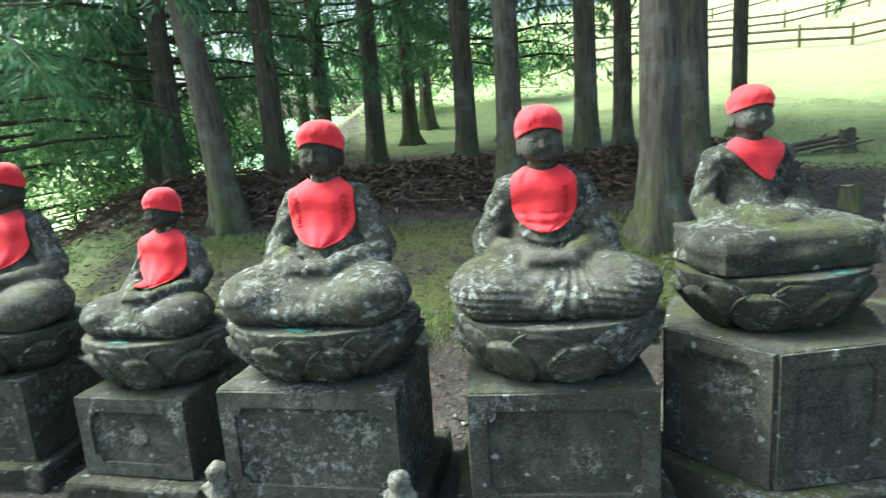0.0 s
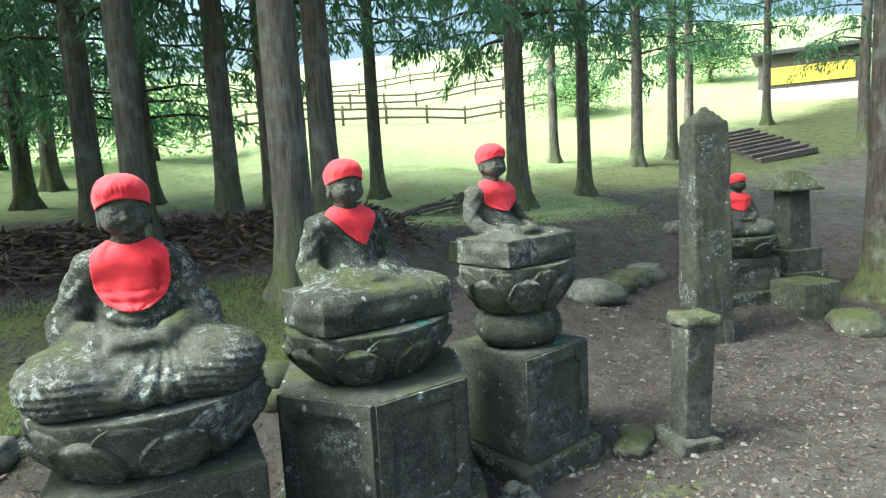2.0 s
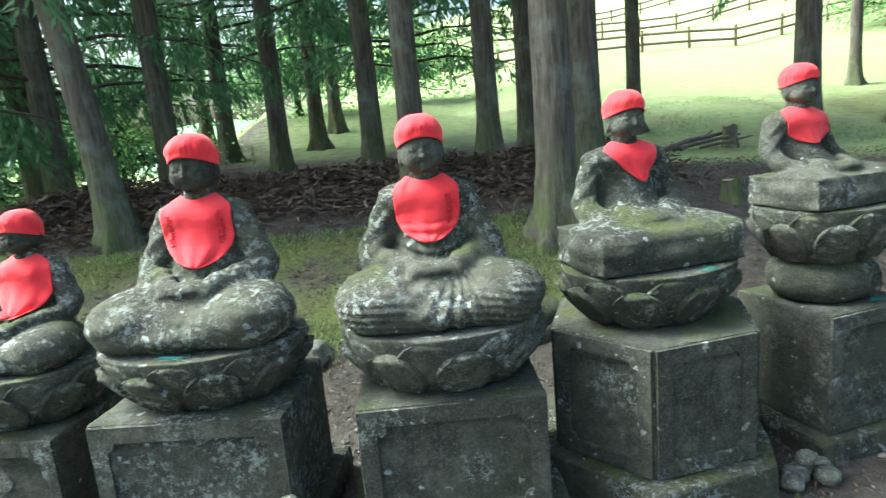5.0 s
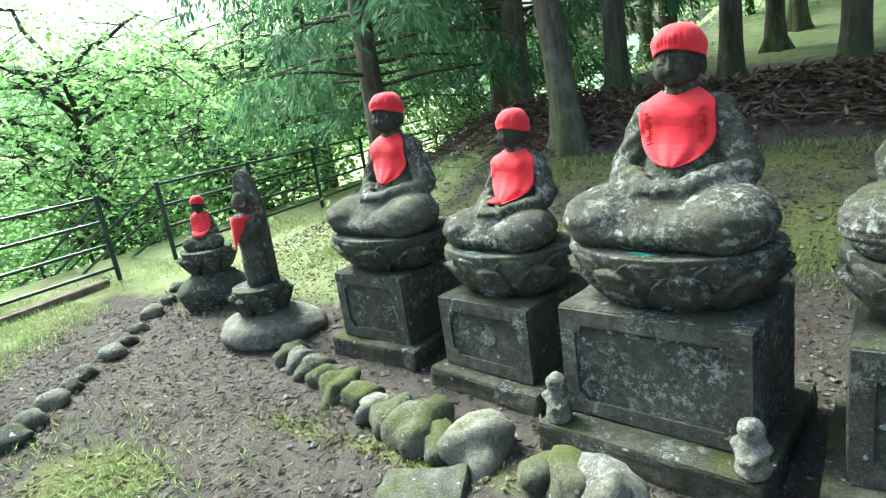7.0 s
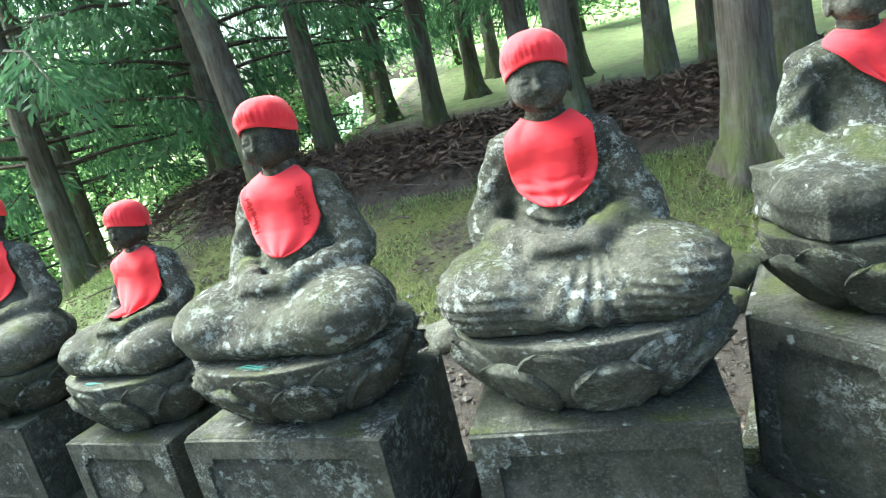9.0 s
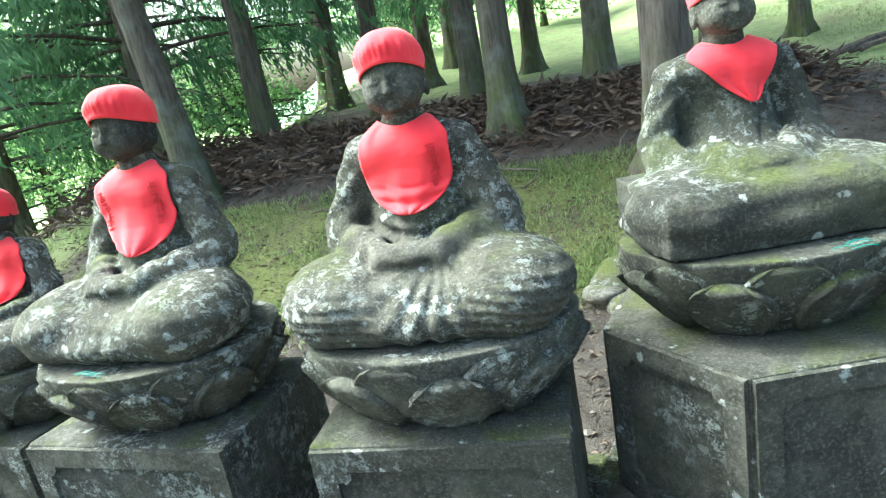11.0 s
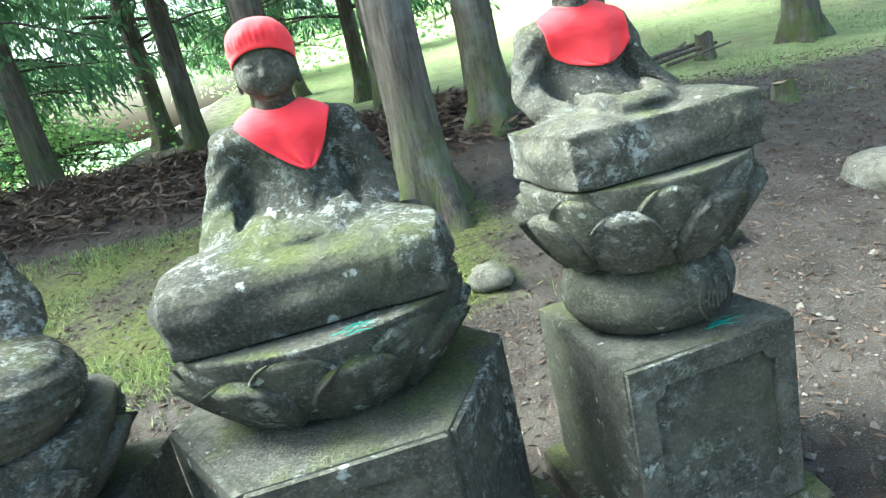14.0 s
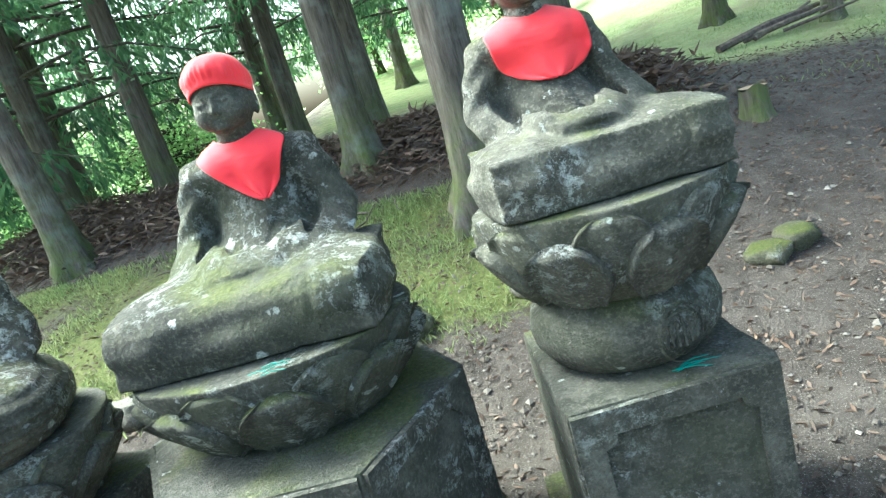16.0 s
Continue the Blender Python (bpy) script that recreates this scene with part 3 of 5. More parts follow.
def cap_thing(m, size, yaw=0.0, tilt=0.0, puff=1.0, low=0.0, pleats=34, aside=(0.0, 0.0)):
    """A red cloth cap gathered into a band round the brow."""
    rings, seg = 16, 104
    verts = []
    for i in range(rings + 1):
        u = i / rings
        for j in range(seg):
            t = math.tau * j / seg
            front = 0.5 - 0.5 * math.sin(t)
            # edge: high on the brow, low on the nape
            edge = 0.892 - low - 0.052 * (1 - front) - 0.01 * math.cos(2 * t)
            if u < 0.16:
                f = u / 0.16
                r, z = 1.06 + 0.03 * math.sin(f * math.pi), edge + 0.020 * f
            else:
                f = (u - 0.16) / 0.84
                a = f * math.pi / 2
                r = (1.06 + 0.085 * puff * math.sin(min(1, f * 3.0) * math.pi * 0.62)) * math.cos(a) ** 0.75
                z = edge + 0.020 + (1.004 + 0.016 * puff - edge - 0.020) * math.sin(a) ** 0.9
                r += 0.034 * math.exp(-((f - 0.06) / 0.26) ** 2) * math.cos(pleats * t + 2.2 * math.sin(3 * t)) * (1 - 0.5 * f)
                r += 0.030 * math.sin(5 * t + 7 * f) * (1 - f) + 0.016 * math.sin(11 * t - 9 * f) * (1 - f)
            verts.append((0.106 * r * math.cos(t), BACK - 0.005 + 0.121 * r * math.sin(t), z))
    verts = np.array(verts)
    verts = turn_head(verts, yaw, tilt)
    k = np.array([size[2] * 1.04, size[2] * 1.04, size[2]])
    p = np.array([0, BACK, 0])
    verts = (verts - p) * k + p * np.array(size)
    faces = [(i * seg + j, i * seg + (j + 1) % seg, (i + 1) * seg + (j + 1) % seg, (i + 1) * seg + j) for i in range(rings) for j in range(seg)]
    faces.append(tuple(range(rings * seg, (rings + 1) * seg)))
    ob = mesh_object("cloth_cap", sit(verts, aside), faces, RED)
    sol = ob.modifiers.new("thickness", "SOLIDIFY")
    sol.thickness, sol.offset = 0.004, -1
    ob.matrix_basis = m
    return tagged(ob, "red cotton cap gathered round a stone head", "cap", "red caps")


def bib_thing(m, size, kind, half=0.17, top=0.69, bottom=0.42, shift=0.0, point=0.0, skew=0.0, writing=False, aside=(0.0, 0.0)):
    """A red bib hung from the neck; point draws its lower end together, skew drags it aside."""
    nu, nv = 41, 37
    u = np.linspace(-1, 1, nu)[None, :] + np.zeros((nv, 1))
    v = np.linspace(0, 1, nv)[:, None] + np.zeros((1, nu))
    neck = 0.085 / half
    w = np.clip(neck + (1 - neck) * np.sin(np.clip(v / 0.24, 0, 1) * math.pi / 2), 0, 1)
    lower = np.sqrt(np.clip(1 - np.clip((v - 0.50) / 0.50, 0, 1) ** 2.4, 0.012, 1))
    arrow = np.clip(1 - (np.clip(v - 0.25, 0, 1) / 0.75), 0.04, 1)
    w = w * (lower * (1 - point) + arrow * point)
    x = shift + half * w * u + skew * v ** 1.2
    z = top - (top - bottom) * v + 0.02 * np.abs(u) ** 2 * (1 - v) * 1.2
    y = np.full_like(x, -0.42)
    live = np.ones_like(x, bool)
    for _ in range(170):
        d = body_field((x, y, z), kind)
        live &= (d > 0.010) & (y < 0.22)
        y = np.where(live, y + 0.004, y)
    # cloth falls straight from where it last touched
    for i in range(1, nv):
        y[i] = np.minimum(y[i], y[i - 1] + 0.007)
    for _ in range(4):
        y[:, 1:-1] = (y[:, :-2] + 2 * y[:, 1:-1] + y[:, 2:]) / 4
    mid = y[:, nu // 2:nu // 2 + 1]
    y = np.where(v > 0.15, np.minimum(y, mid + 0.055 * u ** 2 + 0.10 * np.clip(0.35 - v, 0, 1) * u ** 2), y)
    y -= 0.004 + 0.006 * np.sin(u * 5 + 1.5 * v + 9 * shift) * v + 0.005 * np.cos(u * 11 + 3 * v) * v * v + 0.006 * point * np.cos(u * 7) * v
    y[:2] += 0.006
    k = np.array(size)
    P = sit(np.stack([x, y, z], -1).reshape(-1, 3) * k, aside)
    faces = [(i * nu + j, (i + 1) * nu + j, (i + 1) * nu + j + 1, i * nu + j + 1) for i in range(nv - 1) for j in range(nu - 1)]
    ob = mesh_object("cloth_bib", P, faces, RED)
    sol = ob.modifiers.new("thickness", "SOLIDIFY")
    sol.thickness, sol.offset = 0.003, 1
    ob.matrix_basis = m
    tagged(ob, "red cotton bib tied round a stone neck", "bib", "red bibs")
    if writing:
        # faded, unreadable brush strokes in columns
        G = P.reshape(nv, nu, 3)
        rng = random.Random(writing)
        bv, bf = [], []
        for col, (a, b) in ((33, (10, 27)),) if writing == 4 else ((6, (9, 26)), (34, (8, 25))):
            for i in range(a, b):
                for _ in range(2):
                    j = col + rng.choice((-1, 0, 1))
                    c = G[i, j] + (G[i + 1, j] - G[i, j]) * rng.random()
                    dx, dz = rng.choice(((0.011, 0.0022), (0.0022, 0.010), (0.008, 0.0018)))
                    e = 0.0075
                    n0 = len(bv)
                    bv += [(c[0] - dx, c[1] - e, c[2] - dz), (c[0] + dx, c[1] - e, c[2] - dz + 0.003), (c[0] + dx, c[1] - e, c[2] + dz + 0.003), (c[0] - dx, c[1] - e, c[2] + dz)]
                    bf.append((n0, n0 + 1, n0 + 2, n0 + 3))
        tagged(part("brush_writing", (bv, bf), INK, ob, "faded dark brush strokes"), kind="stuff")
    return ob


def lotus(label, m, A, B, H, petals=9, mat=None, name="lotus_seat", foot=0.60, upper=True):
    """A lotus seat: a bowl with rows of carved petals; A, B its half width and depth at the rim."""
    ob = thing(name, label, "lotus seat", m, "lotus seats")
    prof = lambda v: foot + (1 - foot) * (0.75 * np.sin(np.clip(v, 0, 1) * math.pi / 2) + 0.25 * np.clip(v, 0, 1))
    seg = 72
    verts, faces = [], []
    levels = [(0.0, 0.0), (foot, 0.0)] + [(float(prof(v)), v) for v in np.linspace(0.06, 1, 9)] + [(1.0, 1.028), (0.99, 1.035), (0.9, 1.036), (0.0, 1.036)]
    for s, v in levels:
        for j in range(seg):
            t = math.tau * j / seg
            r = s * (1 + 0.012 * math.cos(petals * t)) + 0.012 * s * noise.noise(Vector((3 * math.cos(t), 3 * math.sin(t), 4 * v + A * 9)))
            verts.append((A * r * math.cos(t), B * r * math.sin(t), H * v))
    for i in range(len(levels) - 1):
        for j in range(seg):
            q = (j + 1) % seg
            faces.append((i * seg + j, i * seg + q, (i + 1) * seg + q, (i + 1) * seg + j))
    part("bowl", (verts, faces), mat, ob, smooth=True)
    for row in ((0, 1) if upper else (0,)):
        for n in range(petals):
            t0 = math.tau * (n + 0.5 * row + 0.25) / petals
            dt = math.tau / petals * 0.505
            v0, v1 = (0.03, 0.80) if row == 0 else (0.25, 0.985)
            gu, gv = 17, 14
            pv, pf = [], []
            for i in range(gv):
                f = math.sin(i / (gv - 1) * math.pi / 2)
                wide = (1 - f ** 2.6) ** 0.5 if i < gv - 1 else 0.0
                wide *= 0.62 + 0.38 * math.sin(min(1, f * 2.2) * math.pi / 2)
                for j in range(gu):
                    s = math.sin((-1 + 2 * j / (gu - 1)) * math.pi / 2)
                    v = v0 + (v1 - v0) * f
                    rim = max(abs(s) ** 14, f ** 14)
                    lift = ((0.028 + 0.014 * f) if row == 0 else 0.016 * (1 - 0.6 * f)) * (1 - rim) - 0.016 * rim + (0.012 if row == 0 else 0.007) * max(0, 1 - 1.6 * abs(s)) * (1 - rim)
                    ridge = (0.024 if row == 0 else 0.014) * math.exp(-((abs(s) - 0.86) / 0.07) ** 2) * (1 - rim) + 0.008 * math.exp(-((f - 0.88) / 0.06) ** 2) * (1 - rim)
                    r = float(prof(v)) + (lift + ridge) / max(A, B)
                    t = t0 + dt * s * wide
                    pv.append((A * r * math.cos(t), B * r * math.sin(t), H * v + 0.006 * (1 - abs(s)) * f))
            for i in range(gv - 1):
                for j in range(gu - 1):
                    pf.append((i * gu + j, i * gu + j + 1, (i + 1) * gu + j + 1, (i + 1) * gu + j))
            part("petal", (pv, pf), mat, ob, smooth=True)
    return ob


def panel_frame(w, h, border, notch, depth):
    """A raised stone border with scalloped inner corners, facing -y, on z = 0."""
    inner, outer = [], []
    iw, ih = w / 2 - border, h / 2 - border
    steps = 7
    for cx, cz, a0 in ((1, 1, 270), (-1, 1, 0), (-1, -1, 90), (1, -1, 180)):
        for i in range(steps):
            a = math.radians(a0 - 90 * i / (steps - 1))
            # a quarter bite taken out of each corner
            px = cx * iw + notch * math.cos(a)
            pz = cz * ih + notch * math.sin(a)
            inner.append((px, pz))
            f = i / (steps - 1)
            if cx * cz > 0:
                outer.append((cx * w / 2, cz * (h / 2 - border * (1 - min(1, 2 * f)))) if f <= 0.5 else (cx * (w / 2 - border * (2 * f - 1)), cz * h / 2))
            else:
                outer.append((cx * (w / 2 - border * (1 - min(1, 2 * f))), cz * h / 2) if f <= 0.5 else (cx * w / 2, cz * (h / 2 - border * (2 * f - 1))))
    n = len(inner)
    verts, faces = [], []
    for ring, yy in ((outer, 0.006), (outer, -depth), (inner, -depth), (inner, 0.006)):
        verts += [(x, yy, z + h / 2) for x, z in ring]
    for r in range(3):
        for i in range(n):
            j = (i + 1) % n
            faces.append((r * n + i, r * n + j, (r + 1) * n + j, (r + 1) * n + i))
    bm = bmesh.new()
    vs = [bm.verts.new(v) for v in verts]
    for f in faces:
        bm.faces.new([vs[i] for i in f])
    bmesh.ops.recalc_face_normals(bm, faces=bm.faces[:])
    return bm


def pedestal(label, m, w, d, h, base, mat, base_mat, seed, disc=False):
    """A square pedestal: plinth slab, block with a raised border on its front. base: width, depth, height and offset of the plinth."""
    ob = thing("stone_pedestal", label, "pedestal", m, "stone pedestals")
    bw, bd, bh, by = base
    b = part("plinth", rough_box(bw, bd, bh + 0.06, seed + 5, 0.02, 0.012), base_mat, ob, "mossy stone plinth slab")
    b.location = (0, by, -0.06)
    body = part("block", rough_box(w, d, h - bh, seed, 0.016, 0.005), mat, ob)
    body.location = (0, 0, bh)
    fr = part("raised_border", panel_frame(w - 0.014, h - bh - 0.014, 0.065, 0.035, 0.012), STONE_TRIM, body)
    fr.location = (0, -d / 2 - 0.002, 0.007)
    if disc:
        bm = bmesh.new()
        bmesh.ops.create_cone(bm, cap_ends=True, segments=24, radius1=0.045, radius2=0.042, depth=0.012)
        bmesh.ops.rotate(bm, verts=bm.verts, cent=(0, 0, 0), matrix=Matrix.Rotation(math.pi / 2, 3, "X"))
        k = part("round_boss", bm, STONE_WHITE, body, "pale round carved boss")
        k.location = (0.03, -d / 2 - 0.003, (h - bh) * 0.52)
    return ob


# ---- the row of six seated statues ----
ROW = [
    # x, y, turn, pedestal w d h, plinth, lotus A B H, statue size, kind, materials
    dict(x=-2.44, aside=(0.03, 0.03), y=3.18, rz=-6, ped=(0.575, 0.57, 0.55), base=(0.71, 0.72, 0.12, 0.0), lot=(0.43, 0.33, 0.215), size=(0.80, 0.78, 0.81), kind="plain", mats=(STONE_GREY, STONE_HEAD_DARK), lmat=STONE_DARK, pmat=STONE_PED, yaw=8, tilt=0, label="greenish-grey stone monk seated on a dark lotus"),
    dict(x=-1.54, aside=(0.05, 0.03), y=3.00, rz=-11, ped=(0.59, 0.57, 0.50), base=(0.71, 0.71, 0.10, -0.02), lot=(0.365, 0.30, 0.24), size=(0.64, 0.69, 0.665), kind="plain", mats=(STONE_LICHEN, STONE_HEAD_DARK), lmat=STONE_GREY, pmat=STONE_PED, yaw=0, tilt=0, worn=1.0, disc=True, label="small stone monk with worn blank face and mossy lap"),
    dict(x=-0.64, aside=(0.02, 0.05), y=2.69, rz=-9, ped=(0.77, 0.57, 0.62), base=(0.90, 0.80, 0.13, -0.04), lot=(0.42, 0.32, 0.235), size=(0.82, 0.77, 0.805), kind="plain", mats=(STONE_LICHEN, STONE_HEAD_DARK), lmat=STONE_LICHEN, pmat=STONE_PED_LICHEN, yaw=0, tilt=0, label="broad-kneed stone monk with dark face and lichened lap"),
    dict(x=0.34, aside=(-0.02, 0.05), y=2.57, rz=-4, ped=(0.72, 0.56, 0.615), base=(0.87, 0.72, 0.12, -0.02), lot=(0.405, 0.31, 0.245), size=(0.82, 0.75, 0.795), kind="draped", mats=(STONE_LICHEN, STONE_HEAD), lmat=STONE_GREY, pmat=STONE_PED, yaw=4, tilt=-3, label="stone monk with deeply carved robe folds, white lichen on the cheek"),
    dict(x=1.28, aside=(0.025, 0.15), y=2.72, rz=8, ped=None, lot=(0.385, 0.315, 0.235), size=(0.76, 0.66, 0.735), kind="block", mats=(STONE_DARK, STONE_HEAD), lmat=STONE_DARK, pmat=STONE_PED, yaw=0, tilt=0, label="stone monk with bare carved chest and blocky lap"),
    dict(x=2.20, aside=(-0.05, 0.06), y=2.84, rz=12, ped=(0.51, 0.53, 0.66), base=(0.64, 0.66, 0.10, 0.0), lot=(0.32, 0.285, 0.245), size=(0.62, 0.64, 0.635), kind="block", mats=(STONE_GREY, STONE_HEAD), lmat=STONE_GREY, pmat=STONE_PED, yaw=0, tilt=0, dish=0.205, label="stone monk raised on a round drum and lotus"),
]
for n, r in enumerate(ROW):
    at = pose(r["x"], r["y"], 0, 0, 0, r["rz"])
    if r["ped"]:
        w, d, h = r["ped"]
        pedestal("square grey stone pedestal with raised border, moss on its plinth", at, w, d, h, r["base"], r["pmat"], STONE_BASE, n * 7 + 1, r.get("disc", False))
    else:
        h = 0.715
        ob = thing("stone_pedestal", "six-sided grey stone pedestal with raised borders, mossy plinth", "pedestal", at, "stone pedestals")
        p = part("plinth", rough_prism(6, 0.56, 0.22, 3, 0.012, radians(30)), STONE_BASE, ob, "mossy six-sided plinth slab")
        p.location = (0, 0, -0.06)
        body = part("block", rough_prism(6, 0.46, h - 0.16, 8, 0.005, radians(30)), STONE_PED, ob)
        body.location = (0, 0, 0.16)
        for k in range(6):
            fr = part("raised_border", panel_frame(0.446, h - 0.174, 0.06, 0.03, 0.012), STONE_TRIM, body)
            a = math.radians(k * 60)
            fr.matrix_basis = Matrix.Rotation(a, 4, "Z") @ Matrix.Translation((0, -0.46 * 0.866 - 0.002, 0.007))
    z = h
    if r.get("dish"):
        dh = r["dish"]
        vs, fs = [], []
        prof = [(0.0, 0), (0.16, 0.0), (0.214, 0.025), (0.245, 0.075), (0.252, 0.125), (0.238, 0.18), (0.197, 0.225), (0.16, 0.235), (0.0, 0.235)]
        for rr, zz in prof:
            vs += [(rr * (1 + 0.01 * math.sin(3 * t)) * math.cos(t), rr * 0.9 * math.sin(t), zz * dh / 0.235) for t in (math.tau * j / 56 for j in range(56))]
        fs = [(i * 56 + j, i * 56 + (j + 1) % 56, (i + 1) * 56 + (j + 1) % 56, (i + 1) * 56 + j) for i in range(len(prof) - 1) for j in range(56)]
        drum = thing("stone_drum", "round greenish stone drum with a carved roundel", "drum", at @ pose(0, 0, z - 0.004))
        part("drum_body", (vs, fs), STONE_PED, drum, smooth=True)
        bm = bmesh.new()
        for rad in (0.075, 0.058):
            ring = bmesh.ops.create_circle(bm, segments=28, radius=rad)["verts"]
            out = bmesh.ops.extrude_edge_only(bm, edges=[e for e in bm.edges if e.verts[0] in ring and e.verts[1] in ring])["geom"]
            for v in out:
                if isinstance(v, bmesh.types.BMVert):
                    v.co = Vector((v.co.x * 0.93, v.co.y * 0.93, 0.006))
        for i in range(5):
            bmesh.ops.create_cube(bm, size=1, matrix=Matrix.Translation((-0.036 + 0.018 * i, 0, 0.001)) @ Matrix.Diagonal((0.006, 0.075 - 0.012 * abs(i - 2), 0.008, 1)))
        k = part("carved_roundel", bm, STONE_PED, drum)
        k.matrix_basis = Matrix.Rotation(radians(18), 4, "Z") @ Matrix.Translation((0, -0.224, 0.115 * dh / 0.235)) @ Matrix.Rotation(radians(88), 4, "X")
        z += dh - 0.008
    lotus("carved grey stone lotus seat with lichen and moss", at @ pose(0, 0.0, z - 0.003), *r["lot"], mat=r["lmat"], petals=8 if n != 2 else 9)
    z += r["lot"][2] * 1.035 - 0.006
    at_s = at @ pose(0, -0.005, z)
    statue(r["label"], at_s, r["size"], r["kind"], r["mats"], r["yaw"], r["tilt"], r.get("worn", 0.0), r["aside"])
    cap_thing(at_s, r["size"], r["yaw"], r["tilt"], puff=1.0, low=0.02 if n == 1 else 0.0, aside=r["aside"])
    bibs = [dict(half=0.175, bottom=0.36), dict(half=0.21, bottom=0.33), dict(half=0.18, bottom=0.36, writing=3), dict(half=0.16, bottom=0.39, writing=4),
            dict(half=0.17, bottom=0.46, point=0.75, skew=0.06), dict(half=0.20, bottom=0.44, skew=0.05)]
    bib_thing(at_s, r["size"], r["kind"], aside=r["aside"], **bibs[n])


# ---- small things on and before the row ----
def chalk_figure(m, seed, high):
    """A worn little stone figure, whitened by lichen."""
    lo, s = (-0.075, -0.07, -0.004), 0.0048
    P = grid(lo, (0.075, 0.07, 0.215), s)
    f = blend(limb(P, (0, 0, 0.02), (0, 0.005, 0.10), 0.050, 0.042), ell(P, (0, -0.004, 0.155), (0.040, 0.038, 0.042)), 0.012)
    f = blend(f, limb((np.abs(P[0]), P[1], P[2]), (0.045, -0.005, 0.10), (0.012, -0.045, 0.065), 0.017, 0.014), 0.012)
    f = carve(f, ell((np.abs(P[0]), P[1], P[2]), (0.015, -0.04, 0.158), (0.009, 0.01, 0.006)), 0.006)
    f = f + 0.004 * ripple(*P, 55, seed) + 0.002 * ripple(*P, 120, seed + 2)
    v, q = surface(np.maximum(f, -P[2]), lo, s)
    ob = mesh_object("stone_figurine", v * high, q, STONE_WHITE)
    ob.matrix_basis = m
    return tagged(ob, "little worn stone figure, white with lichen, on a plinth", "figurine", "little figures")


chalk_figure(pose(-1.07, 2.38, 0.132, 0, 0, 15), 1, 1.12)
chalk_figure(pose(-0.31, 2.25, 0.132, 0, 0, -10), 4, 1.12)

# threads of offerings left on the seats
for x, y, z, rz in ((2.30, 2.64, 0.661, 8), (1.40, 2.43, 0.955, 6), (-0.70, 2.41, 0.863, -8), (-1.62, 2.74, 0.748, -8)):
    rng = random.Random(int(x * 100))
    ob = thing("offering_ribbons", "faded teal paper threads laid on weathered stone", "ribbon", pose(x, y, z, 0, 0, rz), "offering ribbons")
    for i in range(5):
        a = Vector((rng.uniform(-0.05, 0.0), rng.uniform(-0.015, 0.015), 0.004 + 0.002 * i))
        b = a + Vector((rng.uniform(0.05, 0.09), rng.uniform(-0.02, 0.02), 0.002))
        part("thread", tube([a, (a + b) / 2 + Vector((0, 0.006, 0.002)), b], [0.0012, 0.0015, 0.001], 5), TEAL, ob)

# ---- the stone edging ----
rng = random.Random(11)
EDGING = [(-3.11, 2.74), (-2.96, 2.68), (-2.78, 2.62), (-2.60, 2.54), (-2.42, 2.46), (-2.22, 2.41), (-2.06, 2.34), (-1.92, 2.29), (-1.72, 2.24), (-1.57, 2.17), (-1.38, 2.22), (-1.05, 2.11), (-0.92, 2.08), (-0.78, 2.09)]
for i, (x, y) in enumerate(EDGING):
    big = 1.35 if i in (8, 10, 13) else rng.uniform(0.8, 1.1)
    pale = i in (1, 6, 10, 13)
    ob = bm_object("edging_stone", rock((0.10 * big, 0.135 * big, 0.11 * big), i + 2, 3, 0.55, 0.8), STONE_PALE if pale else STONE_MOSS, True)
    ob.matrix_basis = pose(x, y, gz(x, y) + 0.028, rng.uniform(-12, 12), rng.uniform(-15, 15), rng.uniform(-50, 50))
    tagged(ob, "bare grey stone of the edging" if pale else "rounded edging stone grown over with yellow-green moss", "stone", "mossy edging stones")
for i, (x, y, r) in enumerate([(-3.96, 1.38, 0.10), (-4.10, 1.55, 0.10), (-4.22, 1.74, 0.09), (-4.32, 1.90, 0.08), (-4.45, 2.07, 0.08), (-4.60, 2.36, 0.10), (-4.74, 2.55, 0.07), (-4.95, 2.78, 0.07), (-5.20, 3.06, 0.09), (-5.32, 3.32, 0.08), (-5.60, 3.60, 0.08)]):
    ob = bm_object("border_stone", rock((r * 1.1, r * 0.9, r * 0.75), i + 31, 3, 0.34), (STONE_DARK, STONE_GREY, STONE_PALE)[i % 3], True)
    ob.matrix_basis = pose(x, y, gz(x, y) + r * 0.3, 0, 0, rng.uniform(0, 180))
    tagged(ob, "rounded grey stone between gravel and lawn", "stone", "lawn border stones")
slab = bm_object("flat_slab", rough_box(0.36, 0.26, 0.09, 4, 0.02, 0.012), STONE_GREY)
slab.matrix_basis = pose(-1.48, 1.88, gz(-1.48, 1.88) - 0.045, 3, -2, 22)
tagged(slab, "flat grey stone slab sunk in the path", "stone slab")
for i, (x, y, r) in enumerate([(1.78, 2.40, 0.062), (1.89, 2.36, 0.058), (1.85, 2.46, 0.05), (1.72, 2.34, 0.05), (1.93, 2.45, 0.042), (1.82, 2.39, 0.046)]):
    ob = bm_object("cobble", rock((r, r * 0.85, r * 0.75), i + 51, 2, 0.35), STONE_PALE, True)
    ob.matrix_basis = pose(x, y, gz(x, y) + (0.03 if i < 5 else 0.11), 0, 0, i * 40)
    tagged(ob, "pale grey cobble in a little heap", "stone", "heap of cobbles")
